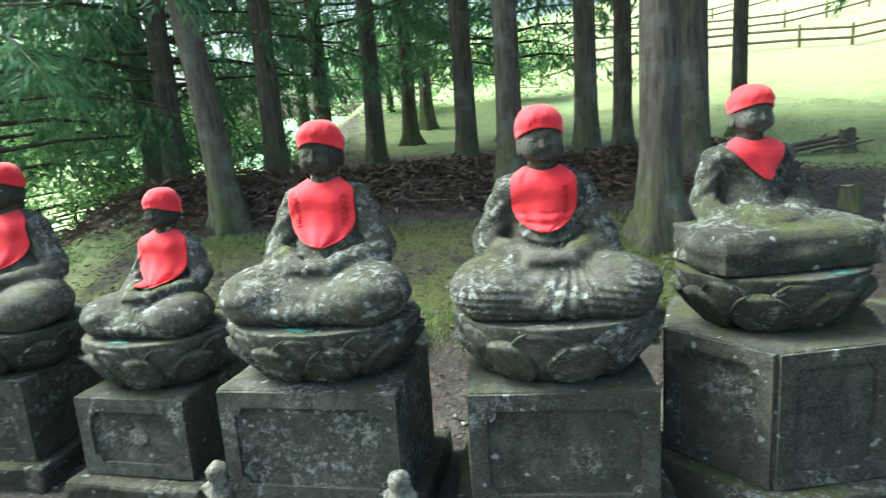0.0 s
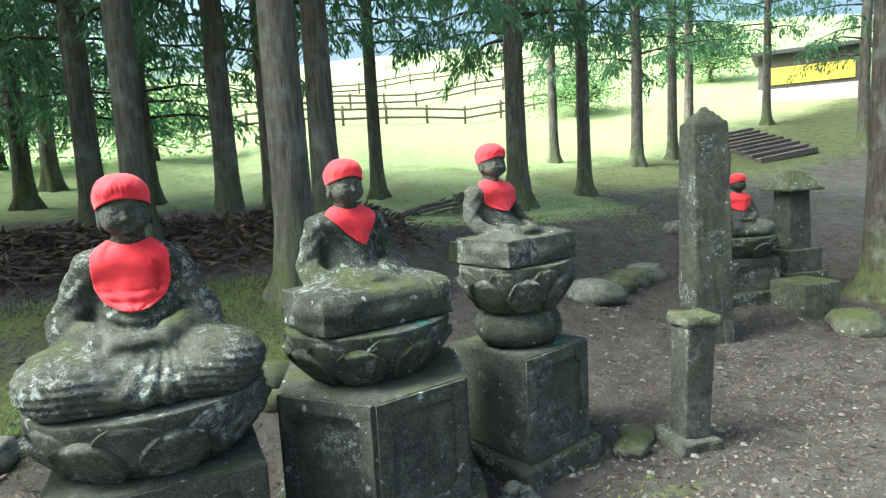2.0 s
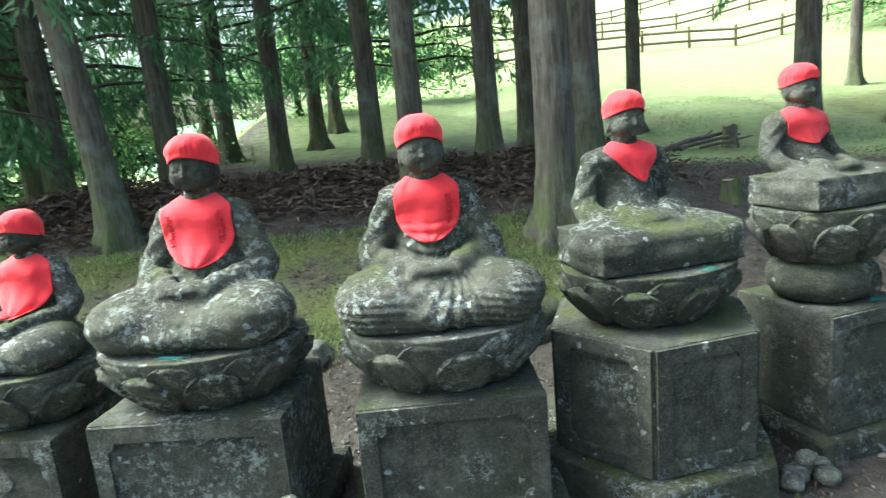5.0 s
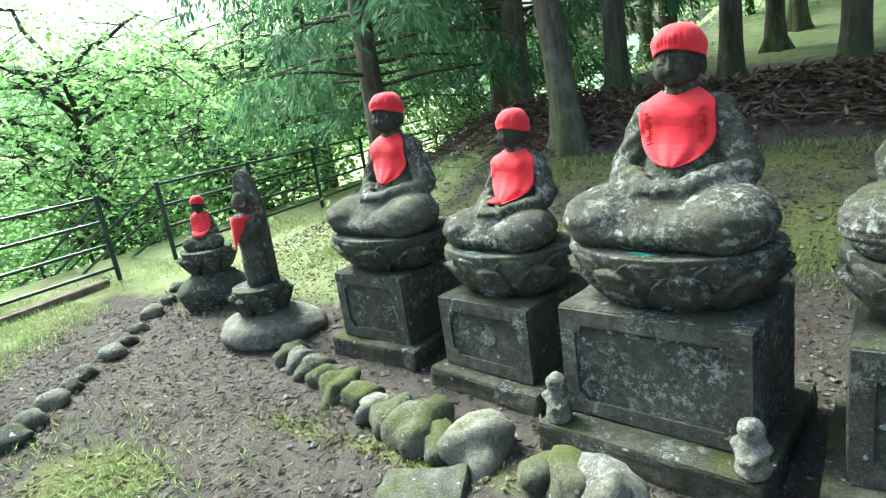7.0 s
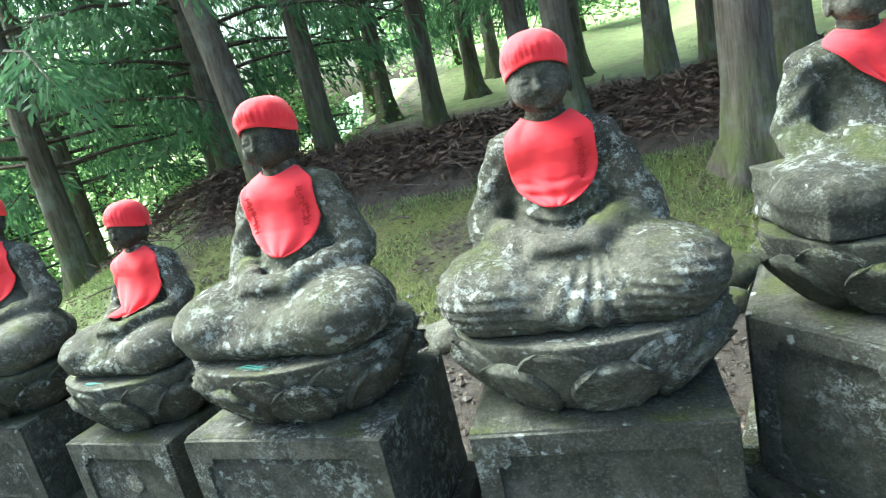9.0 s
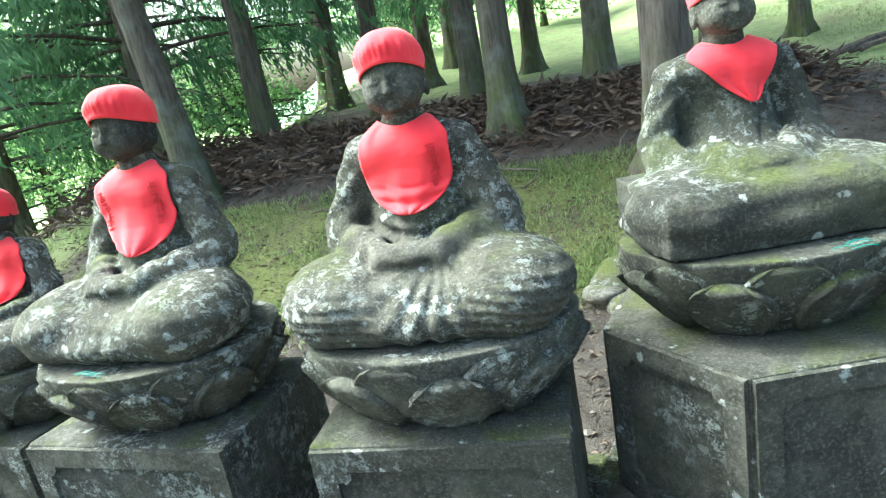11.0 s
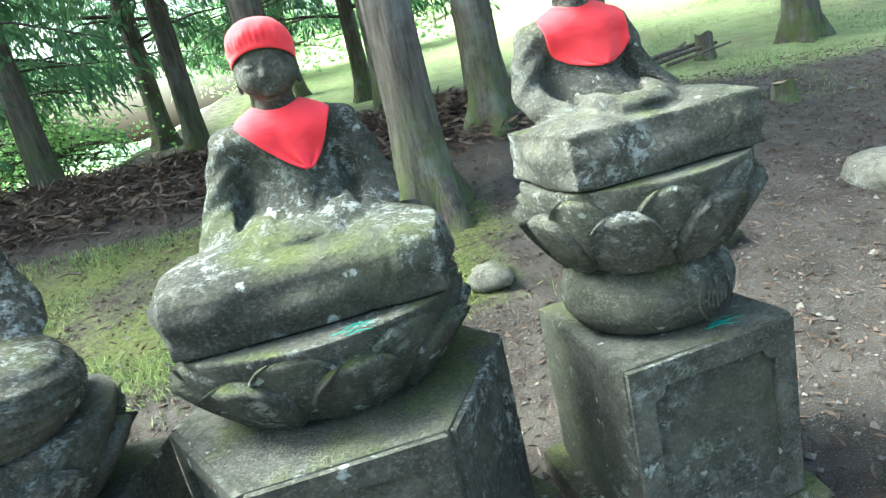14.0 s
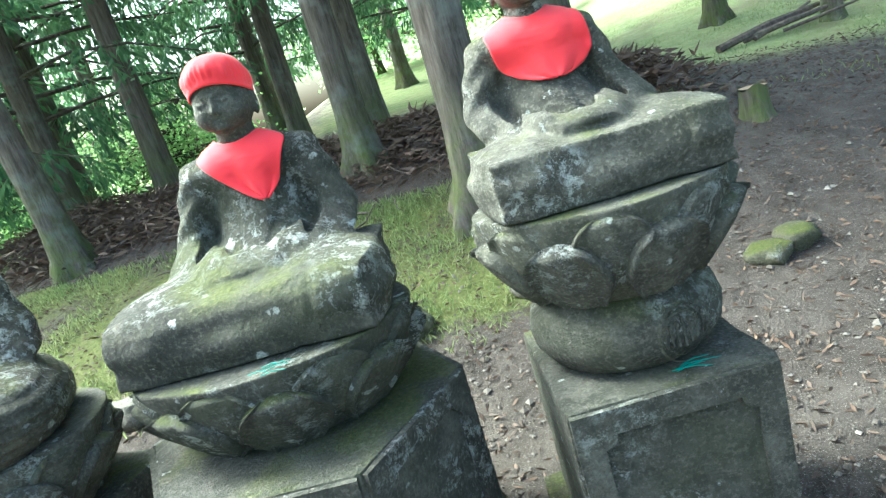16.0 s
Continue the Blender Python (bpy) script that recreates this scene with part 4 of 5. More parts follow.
for i, (x, y, r, m) in enumerate([(1.10, 4.18, 0.17, 1), (-0.42, 3.98, 0.13, 0), (4.3, 4.55, 0.24, 0), (4.75, 4.72, 0.17, 1), (5.1, 4.85, 0.19, 1), (5.5, 5.0, 0.18, 0), (2.96, 4.2, 0.09, 1), (3.12, 4.28, 0.10, 1), (4.38, 4.58, 0.16, 0), (1.85, 4.35, 0.12, 0), (2.72, 2.52, 0.10, 1), (2.86, 2.62, 0.09, 1), (-0.62, 4.02, 0.08, 0), (1.05, 3.95, 0.10, 1), (0.95, 4.05, 0.10, 0), (2.3, 4.35, 0.06, 0), (7.6, 6.4, 0.2, 0), (9.0, 7.0, 0.2, 0), (6.5, 2.3, 0.18, 1), (5.9, 3.0, 0.22, 1)]):
    ob = bm_object("field_stone", rock((r * 1.15, r, r * 0.8), i + 71, 3, 0.34, 0.6), STONE_MOSS if m else STONE_PALE, True)
    ob.matrix_basis = pose(x, y, gz(x, y) + r * 0.22, 0, 0, i * 57)
    tagged(ob, "rough stone capped with moss" if m else "bare grey stone lying in the earth", "stone", "scattered stones")


# ---- the two small images by the lawn ----
def small_images():
    b = bm_object("boulder", rock((0.40, 0.32, 0.17), 5, 4, 0.16), STONE_PALE, True)
    b.matrix_basis = pose(-3.60, 3.02, 0.06, 0, 0, 20)
    tagged(b, "low smooth pale boulder carrying a lotus", "boulder")
    lotus("dark carved stone lotus on a boulder", pose(-3.60, 3.00, 0.195), 0.20, 0.19, 0.19, 7, STONE_DARK, foot=0.66)
    lo, s = (-0.16, -0.13, -0.005), 0.011
    P = grid(lo, (0.16, 0.16, 1.0), s)
    f = blend(limb(P, (0, 0, 0.06), (0, 0, 0.50), 0.10, 0.085), ell((np.abs(P[0]), P[1], P[2]), (0.06, 0, 0.55), (0.07, 0.08, 0.06)), 0.04)
    f = blend(f, ell(P, (0, -0.02, 0.71), (0.058, 0.062, 0.08)), 0.02)
    f = blend(f, limb((np.abs(P[0]), P[1], P[2]), (0.11, 0, 0.52), (0.02, -0.10, 0.42), 0.035, 0.03), 0.02)
    halo = np.maximum(np.abs(P[1] - 0.085 - 0.05 * (P[2] > 0.6) * (0.6 - P[2])) - 0.026, np.sqrt((P[0] / 0.135) ** 2 + (np.clip(P[2] - 0.55, 0, 9) / 0.40) ** 2) * 0.135 - 0.135)
    f = blend(f, halo, 0.02) + 0.003 * ripple(*P, 30, 2)
    v, q = surface(np.maximum(f, -P[2]), lo, s)
    ob = mesh_object("standing_statue", v, q, STONE_GREY)
    ob.matrix_basis = pose(-3.60, 3.01, 0.385, 0, 0, 10) @ Matrix.Diagonal((0.88, 0.88, 0.88, 1))
    tagged(ob, "slender standing stone saint before a boat-shaped halo", "statue")
    vs, fs = [], []
    for i in range(9):
        for j in range(15):
            u, w = -1 + j / 7, i / 8
            vs.append((0.10 * u * (1 - 0.55 * w) - 0.02 * w, -0.115 - 0.02 * (1 - u * u) - 0.02 * w + 0.06 * abs(u) ** 2, 0.60 - 0.26 * w * (1 - 0.45 * abs(u))))
    fs = [(i * 15 + j, (i + 1) * 15 + j, (i + 1) * 15 + j + 1, i * 15 + j + 1) for i in range(8) for j in range(14)]
    bib = mesh_object("cloth_bib", vs, fs, RED)
    bib.modifiers.new("thickness", "SOLIDIFY").thickness = 0.004
    bib.matrix_basis = pose(-3.60, 3.01, 0.385, 0, 0, 10) @ Matrix.Diagonal((0.88, 0.88, 0.88, 1))
    tagged(bib, "red cotton bib on a slender standing statue", "bib", "red bibs")
    ties = part("tie_band", tube([(0.10 * math.cos(t), 0.045 + 0.115 * math.sin(t), 0.60 + 0.004 * math.sin(3 * t)) for t in [i * math.pi / 8 - 0.3 for i in range(10)]], [0.008] * 10, 6), RED, bib)
    b = bm_object("boulder", rock((0.31, 0.27, 0.22), 15, 4, 0.14), STONE_DARK, True)
    b.matrix_basis = pose(-4.72, 3.42, 0.13, 0, 0, 50)
    tagged(b, "round dark boulder with moss under a small lotus", "boulder")
    lotus("small dark stone lotus on a boulder", pose(-4.72, 3.42, 0.315), 0.23, 0.21, 0.20, 7, STONE_DARK, foot=0.6, upper=False)
    at = pose(-4.72, 3.43, 0.515, 0, 0, 28)
    size = (0.36, 0.34, 0.46)
    statue("tiny dark stone monk seated on a small lotus", at, size, "plain", (STONE_DARK, STONE_HEAD_DARK), group="small images")
    cap_thing(at, size, low=0.02)
    bib_thing(at, size, "plain", half=0.24, bottom=0.26)


small_images()


# ---- stele, post and the images farther along the row ----
def far_row():
    bm = rough_box(0.30, 0.25, 1.88, 3, 0.02, 0.012, 6, taper=0.16)
    for v in bm.verts:
        if v.co.z > 1.86:
            v.co.z += 0.16 * max(0, 1 - max(abs(v.co.x) / 0.15, abs(v.co.y) / 0.13))
    st = thing("stele", "tall tapering grey-green stone pillar spotted with lichen", "stele", pose(4.62, 3.52, gz(4.62, 3.52) - 0.1, 0, -1.0, -22))
    part("shaft", bm, STONE_PED, st)
    top = bmesh.new()
    bmesh.ops.create_cone(top, cap_ends=True, segments=4, radius1=0.203, radius2=0.01, depth=0.14)
    bmesh.ops.rotate(top, verts=top.verts, cent=(0, 0, 0), matrix=Matrix.Rotation(math.pi / 4, 3, "Z"))
    k = part("pointed_top", top, STONE_PED, st)
    k.location = (0, 0, 1.94)
    k.scale = (0.98, 0.83, 1)
    po = thing("stone_post", "short grey stone post with a mossy cap slab", "post", pose(3.05, 2.40, gz(3.05, 2.40) - 0.02, 0, 2, -16))
    part("post_base", rough_box(0.27, 0.26, 0.09, 6, 0.02, 0.014), STONE_GREY, po)
    p = part("post_shaft", rough_box(0.175, 0.17, 0.66, 7, 0.014, 0.006, taper=-0.10), STONE_PED, po)
    p.location = (0, 0, 0.08)
    c = part("cap_slab", rough_box(0.22, 0.21, 0.07, 8, 0.025, 0.014), STONE_MOSS, po, "mossy cap slab")
    c.location = (0, 0, 0.725)
    x, y = 5.85, 4.10
    z = gz(x, y) - 0.02
    pedestal("low grey stone pedestal beside a lantern post", pose(x, y, z, 0, 0, -20), 0.55, 0.46, 0.43, (0.72, 0.64, 0.10, 0), STONE_PED, STONE_BASE, 44)
    lotus("dark stone lotus on a far pedestal", pose(x, y, z + 0.427, 0, 0, -20), 0.34, 0.30, 0.20, 8, STONE_DARK)
    at = pose(x, y, z + 0.63, 0, 0, -20)
    size = (0.62, 0.58, 0.62)
    statue("grey stone monk farther along beyond the stele", at, size, "plain", (STONE_GREY, STONE_HEAD_DARK))
    cap_thing(at, size)
    bib_thing(at, size, "plain", half=0.19)
    x, y = 6.45, 3.95
    z = gz(x, y) - 0.03
    ln = thing("stone_lantern_post", "small stone post under a sloping roof stone", "stone post", pose(x, y, z, 0, 0, -15))
    part("footing", rough_box(0.5, 0.46, 0.26, 21), STONE_BASE, ln)
    f2 = part("step_block", rough_box(0.42, 0.40, 0.24, 22), STONE_PED, ln)
    f2.location = (0.02, 0.02, 0.25)
    sh = part("shaft", rough_box(0.24, 0.22, 0.62, 23, taper=0.15), STONE_PED, ln)
    sh.location = (0.02, 0.02, 0.48)
    rf = bmesh.new()
    bmesh.ops.create_cone(rf, cap_ends=True, segments=4, radius1=0.33, radius2=0.10, depth=0.2)
    bmesh.ops.rotate(rf, verts=rf.verts, cent=(0, 0, 0), matrix=Matrix.Rotation(math.pi / 4, 3, "Z"))
    bmesh.ops.bevel(rf, geom=rf.edges[:], offset=0.02, segments=2, affect="EDGES")
    r2 = part("roof_stone", rf, STONE_MOSS, ln)
    r2.location = (0.02, 0.02, 1.19)
    b = bm_object("footing_block", rough_box(0.46, 0.40, 0.34, 25, 0.02, 0.012), STONE_MOSS)
    b.matrix_basis = pose(6.05, 3.55, gz(6.05, 3.55) - 0.06, 0, 0, -10)
    tagged(b, "mossy square block beside the lantern post", "stone block")


far_row()


# ---- the iron fence above the valley ----
def fence(label, posts, rails, high):
    ob = thing("fence", label, "fence")
    for x, y in posts:
        z = gz(x, y)
        part("post", tube([(x, y, z - 0.1), (x, y, z + high)], [0.028, 0.028], 10), RAIL, ob)
    for k in range(rails):
        zz = high * (0.97 - 0.27 * k)
        pts = [(x, y, gz(x, y) + zz) for x, y in posts]
        part("rail", tube(pts, [0.019] * len(pts), 8), RAIL, ob)
    return ob


fence("dark green pipe fence of four rails at the lawn's edge", [(-6.95, 3.78), (-6.95, 2.2), (-6.9, 0.6), (-6.85, -1.0), (-6.8, -3.0)], 4, 0.98)
fence("dark green pipe fence of four rails running uphill", [(-7.0, 4.55), (-7.05, 6.0), (-7.15, 7.4), (-7.3, 8.8), (-7.45, 10.2), (-7.5, 11.6)], 4, 0.98)
for y, label in ((3.84, "dark stair rail going down beside the fence"), (4.5, "dark stair rail beyond the fence gap")):
    ob = thing("stair_rail", label, "handrail")
    for k in range(3):
        part("rail", tube([(-7.0, y, 0.92 - 0.27 * k), (-10.4, y + 0.1, -0.5 - 0.27 * k)], [0.018, 0.018], 8), RAIL, ob)
    for x in (-8.9, -10.4):
        z = 0.92 - (x + 7.0) / -3.4 * 1.42
        part("post", tube([(x, y, gz(x, y) - 0.1), (x, y, z)], [0.024, 0.024], 8), RAIL, ob)
kerb = bm_object("lawn_kerb", rough_box(0.16, 6.4, 0.10, 3, 0.02, 0.01), WOOD)
kerb.matrix_basis = pose(-6.75, 0.4, gz(-6.75, 0) - 0.04, 0, 0, 3)
tagged(kerb, "low timber edging along the lawn under the fence", "kerb")
ob = thing("lower_fence", "dark pipe fence on the slope below", "fence")
for k in range(3):
    part("rail", tube([(-11.5, -3, -0.75 - 0.3 * k), (-11.8, 4.5, -0.75 - 0.3 * k)], [0.018, 0.018], 6), RAIL, ob)
for y in (-3, -1, 1, 3, 4.5):
    part("post", tube([(-11.65, y, gz(-11.65, y) - 0.1), (-11.65, y, -0.7)], [0.022, 0.022], 6), RAIL, ob)


# ---- trees ----
def blades(anchor, direction, length, width, rng_np, droop=0.35):
    """Quads for leaves or needle sprays, one at each anchor along its direction."""
    n = len(anchor)
    d = direction + rng_np.normal(0, 0.35, (n, 3))
    d[:, 2] -= droop
    d /= np.linalg.norm(d, axis=1)[:, None] + 1e-9
    side = np.cross(d, rng_np.normal(0, 1, (n, 3)))
    side /= np.linalg.norm(side, axis=1)[:, None] + 1e-9
    L = length * rng_np.uniform(0.6, 1.3, (n, 1))
    W = width * rng_np.uniform(0.7, 1.3, (n, 1))
    a, b, c, e = anchor, anchor + d * L * 0.45 + side * W, anchor + d * L, anchor + d * L * 0.45 - side * W
    return np.stack([a, b, c, e], 1)


def quads_mesh(name, q, mat):
    me = bpy.data.meshes.new(name)
    n = len(q)
    me.vertices.add(n * 4)
    me.vertices.foreach_set("co", q.reshape(-1))
    me.loops.add(n * 4)
    me.loops.foreach_set("vertex_index", np.arange(n * 4))
    me.polygons.add(n)
    me.polygons.foreach_set("loop_start", np.arange(0, n * 4, 4))
    me.update(calc_edges=True)
    me.materials.append(mat)
    return me


def trunk_mesh(name, r, high, seed, mat, lean=0.0, flare=1.0):
    sides, rings = 20, 22
    verts, faces = [], []
    for i in range(rings):
        f = (i / (rings - 1)) ** 1.7
        z = -0.35 + f * (high + 0.35)
        rr = r * (1 - 0.80 * max(0, z) / high) + r * 0.9 * flare * math.exp(-max(z + 0.1, 0) / 0.22)
        for j in range(sides):
            t = math.tau * j / sides
            root = 1 + 0.28 * flare * math.exp(-max(z, 0) / 0.18) * math.cos(5 * t + seed) + 0.07 * noise.noise(Vector((2 * math.cos(t), 2 * math.sin(t), z * 0.7 + seed)))
            verts.append((rr * root * math.cos(t) + lean * max(z, 0) + 0.05 * noise.noise(Vector((0, seed, z * 0.3))), rr * root * math.sin(t), z))
    for i in range(rings - 1):
        for j in range(sides):
            q = (j + 1) % sides
            faces.append((i * sides + j, i * sides + q, (i + 1) * sides + q, (i + 1) * sides + j))
    return verts, faces


def cedar(seed, r, high, low, spread, branches, m, label, lean=0.0, bark=BARK):
    """A cedar: straight bare stem, drooping boughs with hanging sprays from height low upwards."""
    ob = thing("cedar_tree", label, "tree", m, "cedars behind the row")
    part("trunk", trunk_mesh("trunk", r, high, seed, bark, lean), bark, ob, smooth=True)
    rn = np.random.default_rng(seed)
    q, bv, bf = [], [], []
    for k in range(branches):
        f = (k + rn.random()) / branches
        z0 = low + (high - low) * f ** 1.15
        t = k * 2.4 + rn.uniform(-0.5, 0.5)
        L = spread * (1 - 0.72 * f) * rn.uniform(0.65, 1.15)
        out = np.array([math.cos(t), math.sin(t), 0])
        start = np.array([lean * z0, 0, z0])
        s = np.linspace(0.12, 1, 9)
        sag = rn.uniform(0.15, 0.4)
        pts = start + out * (s * L)[:, None]
        pts[:, 2] += 0.18 * L * s - sag * L * s ** 2
        pts[:, :2] += rn.normal(0, 0.05, (9, 2)).cumsum(0) * 0.5
        n0 = len(bv)
        v, fc = tube([start, pts[2], pts[5], pts[8]], [0.03, 0.02, 0.013, 0.005], 4, False)
        bv += v
        bf += [tuple(a + n0 for a in face) for face in fc]
        # hanging twigs, each with sprays
        m_t = int(10 + 9 * L)
        idx = rn.uniform(1.0, 8, m_t)
        i0 = idx.astype(int).clip(0, 7)
        base = pts[i0] + (pts[i0 + 1] - pts[i0]) * (idx - i0)[:, None]
        lat = np.cross(out, [0, 0, 1])
        reach = rn.normal(0, 0.20 * L ** 0.5, (m_t, 1))
        tip = base + lat * reach + out * np.abs(rn.normal(0.12, 0.1, (m_t, 1)))
        tip[:, 2] -= rn.uniform(0.08, 0.42, m_t)
        per = 9
        u = rn.uniform(0.1, 1, (m_t, per, 1))
        anchor = (base[:, None] + (tip - base)[:, None] * u + rn.normal(0, 0.03, (m_t, per, 3))).reshape(-1, 3)
        way = np.repeat((tip - base) / (np.linalg.norm(tip - base, axis=1)[:, None] + 1e-6), per, 0)
        q.append(blades(anchor, way, 0.15, 0.017, rn, 0.45))
    q = np.concatenate(q)
    crown = new("crown", quads_mesh("crown", q, NEEDLE))
    crown.parent = ob
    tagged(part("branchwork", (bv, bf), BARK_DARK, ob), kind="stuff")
    return ob


def broadleaf(seed, r, high, m, label, mat, leaf=0.13, count=26, width=0.36):
    """A spreading broad-leaved tree of forked limbs with tiers of leaves."""
    ob = thing("broadleaf_tree", label, "tree", m, "valley trees")
    part("trunk", trunk_mesh("trunk", r, high * 0.55, seed, BARK_DARK, 0.04, 0.5), BARK_DARK, ob, smooth=True)
    rn = np.random.default_rng(seed)
    bv, bf, q = [], [], []
    for k in range(count):
        f = k / count
        z0 = high * (0.14 + 0.40 * f)
        t = k * 2.4 + rn.uniform(-0.4, 0.4)
        L = high * width * rn.uniform(0.7, 1.2) * (1 - 0.35 * f)
        out = np.array([math.cos(t), math.sin(t), 0])
        s = np.linspace(0, 1, 7)
        pts = np.array([0.04 * z0, 0, z0]) + out * (s * L)[:, None]
        pts[:, 2] += L * (0.65 * s - 0.22 * s ** 2)
        pts[1:] += rn.normal(0, 0.10, (6, 3)).cumsum(0)
        v, fc = tube(list(pts), [r * 0.34 * (1 - 0.85 * a) for a in s], 5, False)
        n0 = len(bv)
        bv += v
        bf += [tuple(a + n0 for a in face) for face in fc]
        for j in range(2, 7):
            for _ in range(3):
                c = pts[j] + rn.normal(0, 0.45, 3) * np.array([1, 1, 0.55])
                n0 = len(bv)
                v, fc = tube([pts[j], (pts[j] + c) / 2 + rn.normal(0, 0.05, 3), c], [0.018, 0.011, 0.004], 3, False)
                bv += v
                bf += [tuple(a + n0 for a in face) for face in fc]
                n = 22
                # flat sprays of leaves round each twig's end
                a = c + rn.normal(0, 1, (n, 3)) * np.array([0.42, 0.42, 0.13])
                way = rn.normal(0, 1, (n, 3)) * np.array([1, 1, 0.2])
                way /= np.linalg.norm(way, axis=1)[:, None]
                q.append(blades(a, way, leaf, leaf * 0.27, rn, 0.25))
    crown = new("crown", quads_mesh("crown", np.concatenate(q), mat))
    crown.parent = ob
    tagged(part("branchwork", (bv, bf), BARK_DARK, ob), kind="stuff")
    return ob


def at_ground(x, y, rz=0, s=1.0, dz=0.0, sz=None):
    return pose(x, y, gz(x, y) + dz, 0, 0, rz) @ Matrix.Diagonal((s, s, sz or s, 1))


TALL = "straight cedar, bare grey-brown stem with mossy foot, boughs above"
LOW = "dark cedar with boughs drooping low"
tall_a = cedar(3, 0.135, 14, 2.9, 2.1, 58, at_ground(1.45, 7.35), TALL)
tall_b = cedar(8, 0.15, 15, 2.4, 2.2, 62, at_ground(-1.33, 9.8), TALL)
low_a = cedar(15, 0.15, 12, 1.35, 2.6, 74, at_ground(-3.55, 7.7), LOW)
leaning = cedar(21, 0.135, 13, 3.4, 1.9, 44, at_ground(-2.30, 6.05), "leaning cedar with a mossy foot just behind the row", -0.11)
big = cedar(30, 0.17, 16, 3.9, 2.3, 56, at_ground(1.62, 5.25), "thick grey cedar stem close behind the row")
for x, y, rz, s, src in [
    (0.5, 6.5, 40, 1.0, tall_a), (0.08, 8.8, 130, 1.0, tall_b), (-2.35, 7.9, 200, 1.05, tall_a), (2.28, 6.35, 80, 1.0, tall_b), (4.6, 10.6, 10, 0.95, tall_a),
    (6.4, 8.7, 60, 1.15, tall_b), (6.75, 9.3, 160, 1.0, tall_a), (8.4, 9.3, 230, 1.0, tall_a), (-5.1, 6.6, 20, 1.0, low_a), (-4.6, 9.2, 140, 1.1, low_a), (-6.6, 8.6, 250, 1.0, low_a),
    (-2.6, 12.0, 80, 1.1, low_a), (0.9, 12.2, 190, 1.0, low_a), (-6.2, 12.4, 310, 1.2, low_a), (12.2, 11.6, 0, 1.0, tall_b), (14.4, 12.4, 120, 1.05, tall_a), (17.0, 14.0, 33, 1.0, tall_b), (19.5, 13.0, 200, 1.0, tall_a),
    (10.8, 13.2, 77, 0.95, tall_a), (18.5, 9.5, 100, 1.0, tall_b), (-0.8, 15.5, 15, 1.1, low_a), (-3.6, 14.5, 15, 1.0, low_a), (-1.0, 12.6, 15, 1.0, tall_b), (2.6, 10.2, 15, 1.0, tall_b), (-9.8, 10.5, 55, 1.1, low_a)]:
    copy_thing(src, at_ground(x, y, rz, s))
near_pair = cedar(37, 0.34, 18, 5.0, 3.0, 40, at_ground(7.25, 3.35, 0, 0.85), "thick dark twin stem rising by the path", bark=BARK_DARK)
copy_thing(near_pair, at_ground(7.7, 2.75, 130, 0.95))

WIDE = "light green broad-leaved tree with spreading limbs below the fence"
leafy_a = broadleaf(5, 0.20, 8.5, at_ground(-12.0, 6.4), WIDE, BROADLEAF)
leafy_b = broadleaf(9, 0.17, 8.0, at_ground(-12.6, 2.6), WIDE, BROADLEAF, count=22)
for x, y, rz, s, src in [(-11.0, 9.6, 100, 0.95, leafy_b), (-14.6, 9.4, 200, 1.1, leafy_a), (-16.5, 4.2, 50, 0.9, leafy_a), (-18.5, 8.5, 140, 1.15, leafy_b), (-15.0, 0.2, 10, 0.8, leafy_b), (-20.5, 13.5, 240, 1.2, leafy_a), (-10.0, 13.2, 300, 1.0, leafy_a), (-23, 2.0, 20, 1.0, leafy_b), (-14.5, 15.5, 170, 1.2, leafy_b)]:
    copy_thing(src, at_ground(x, y, rz, s))
bush = broadleaf(13, 0.06, 2.2, at_ground(-9.4, 5.2), "low leafy shrub beyond the fence", BROADLEAF, 0.09, 14, 0.42)
for x, y, rz, s in [(-9.2, 7.2, 70, 1.1), (-9.6, 8.9, 160, 1.2), (-10.2, 3.0, 220, 0.9), (-9.5, 0.4, 20, 0.8), (-5.9, 10.5, 90, 1.0), (-4.2, 11.2, 200, 1.0), (17.5, 20.0, 10, 1.3), (27, 21, 200, 1.6), (1.5, 19.5, 60, 1.5), (-2.0, 18.5, 160, 1.6)]:
    copy_thing(bush, at_ground(x, y, rz, s))

# ---- the meadow: rail fences, log, stumps, steps, house ----
def rail_fence(y, x0, x1, slope):
    ob = thing("rail_fence", "low weathered wooden rail fence on the meadow", "fence", group="meadow fences")
    n = int((x1 - x0) / 1.8)
    for i in range(n + 1):
        x = x0 + (x1 - x0) * i / n
        yy = y + slope * (x - x0)
        part("post", tube([(x, yy, gz(x, yy) - 0.2), (x, yy, gz(x, yy) + 0.75)], [0.06, 0.055], 7), WOOD, ob)
    for zz in (0.25, 0.6):
        pts = [(x0 + (x1 - x0) * i / n, y + slope * (x1 - x0) * i / n) for i in range(n + 1)]
        part("rail", tube([(x, yy, gz(x, yy) + zz) for x, yy in pts], [0.05] * len(pts), 6), WOOD, ob)


rail_fence(23.0, 3.0, 21.0, -0.02)
rail_fence(30.0, 4.0, 26.0, -0.02)
rail_fence(39.0, 6.0, 34.0, -0.02)


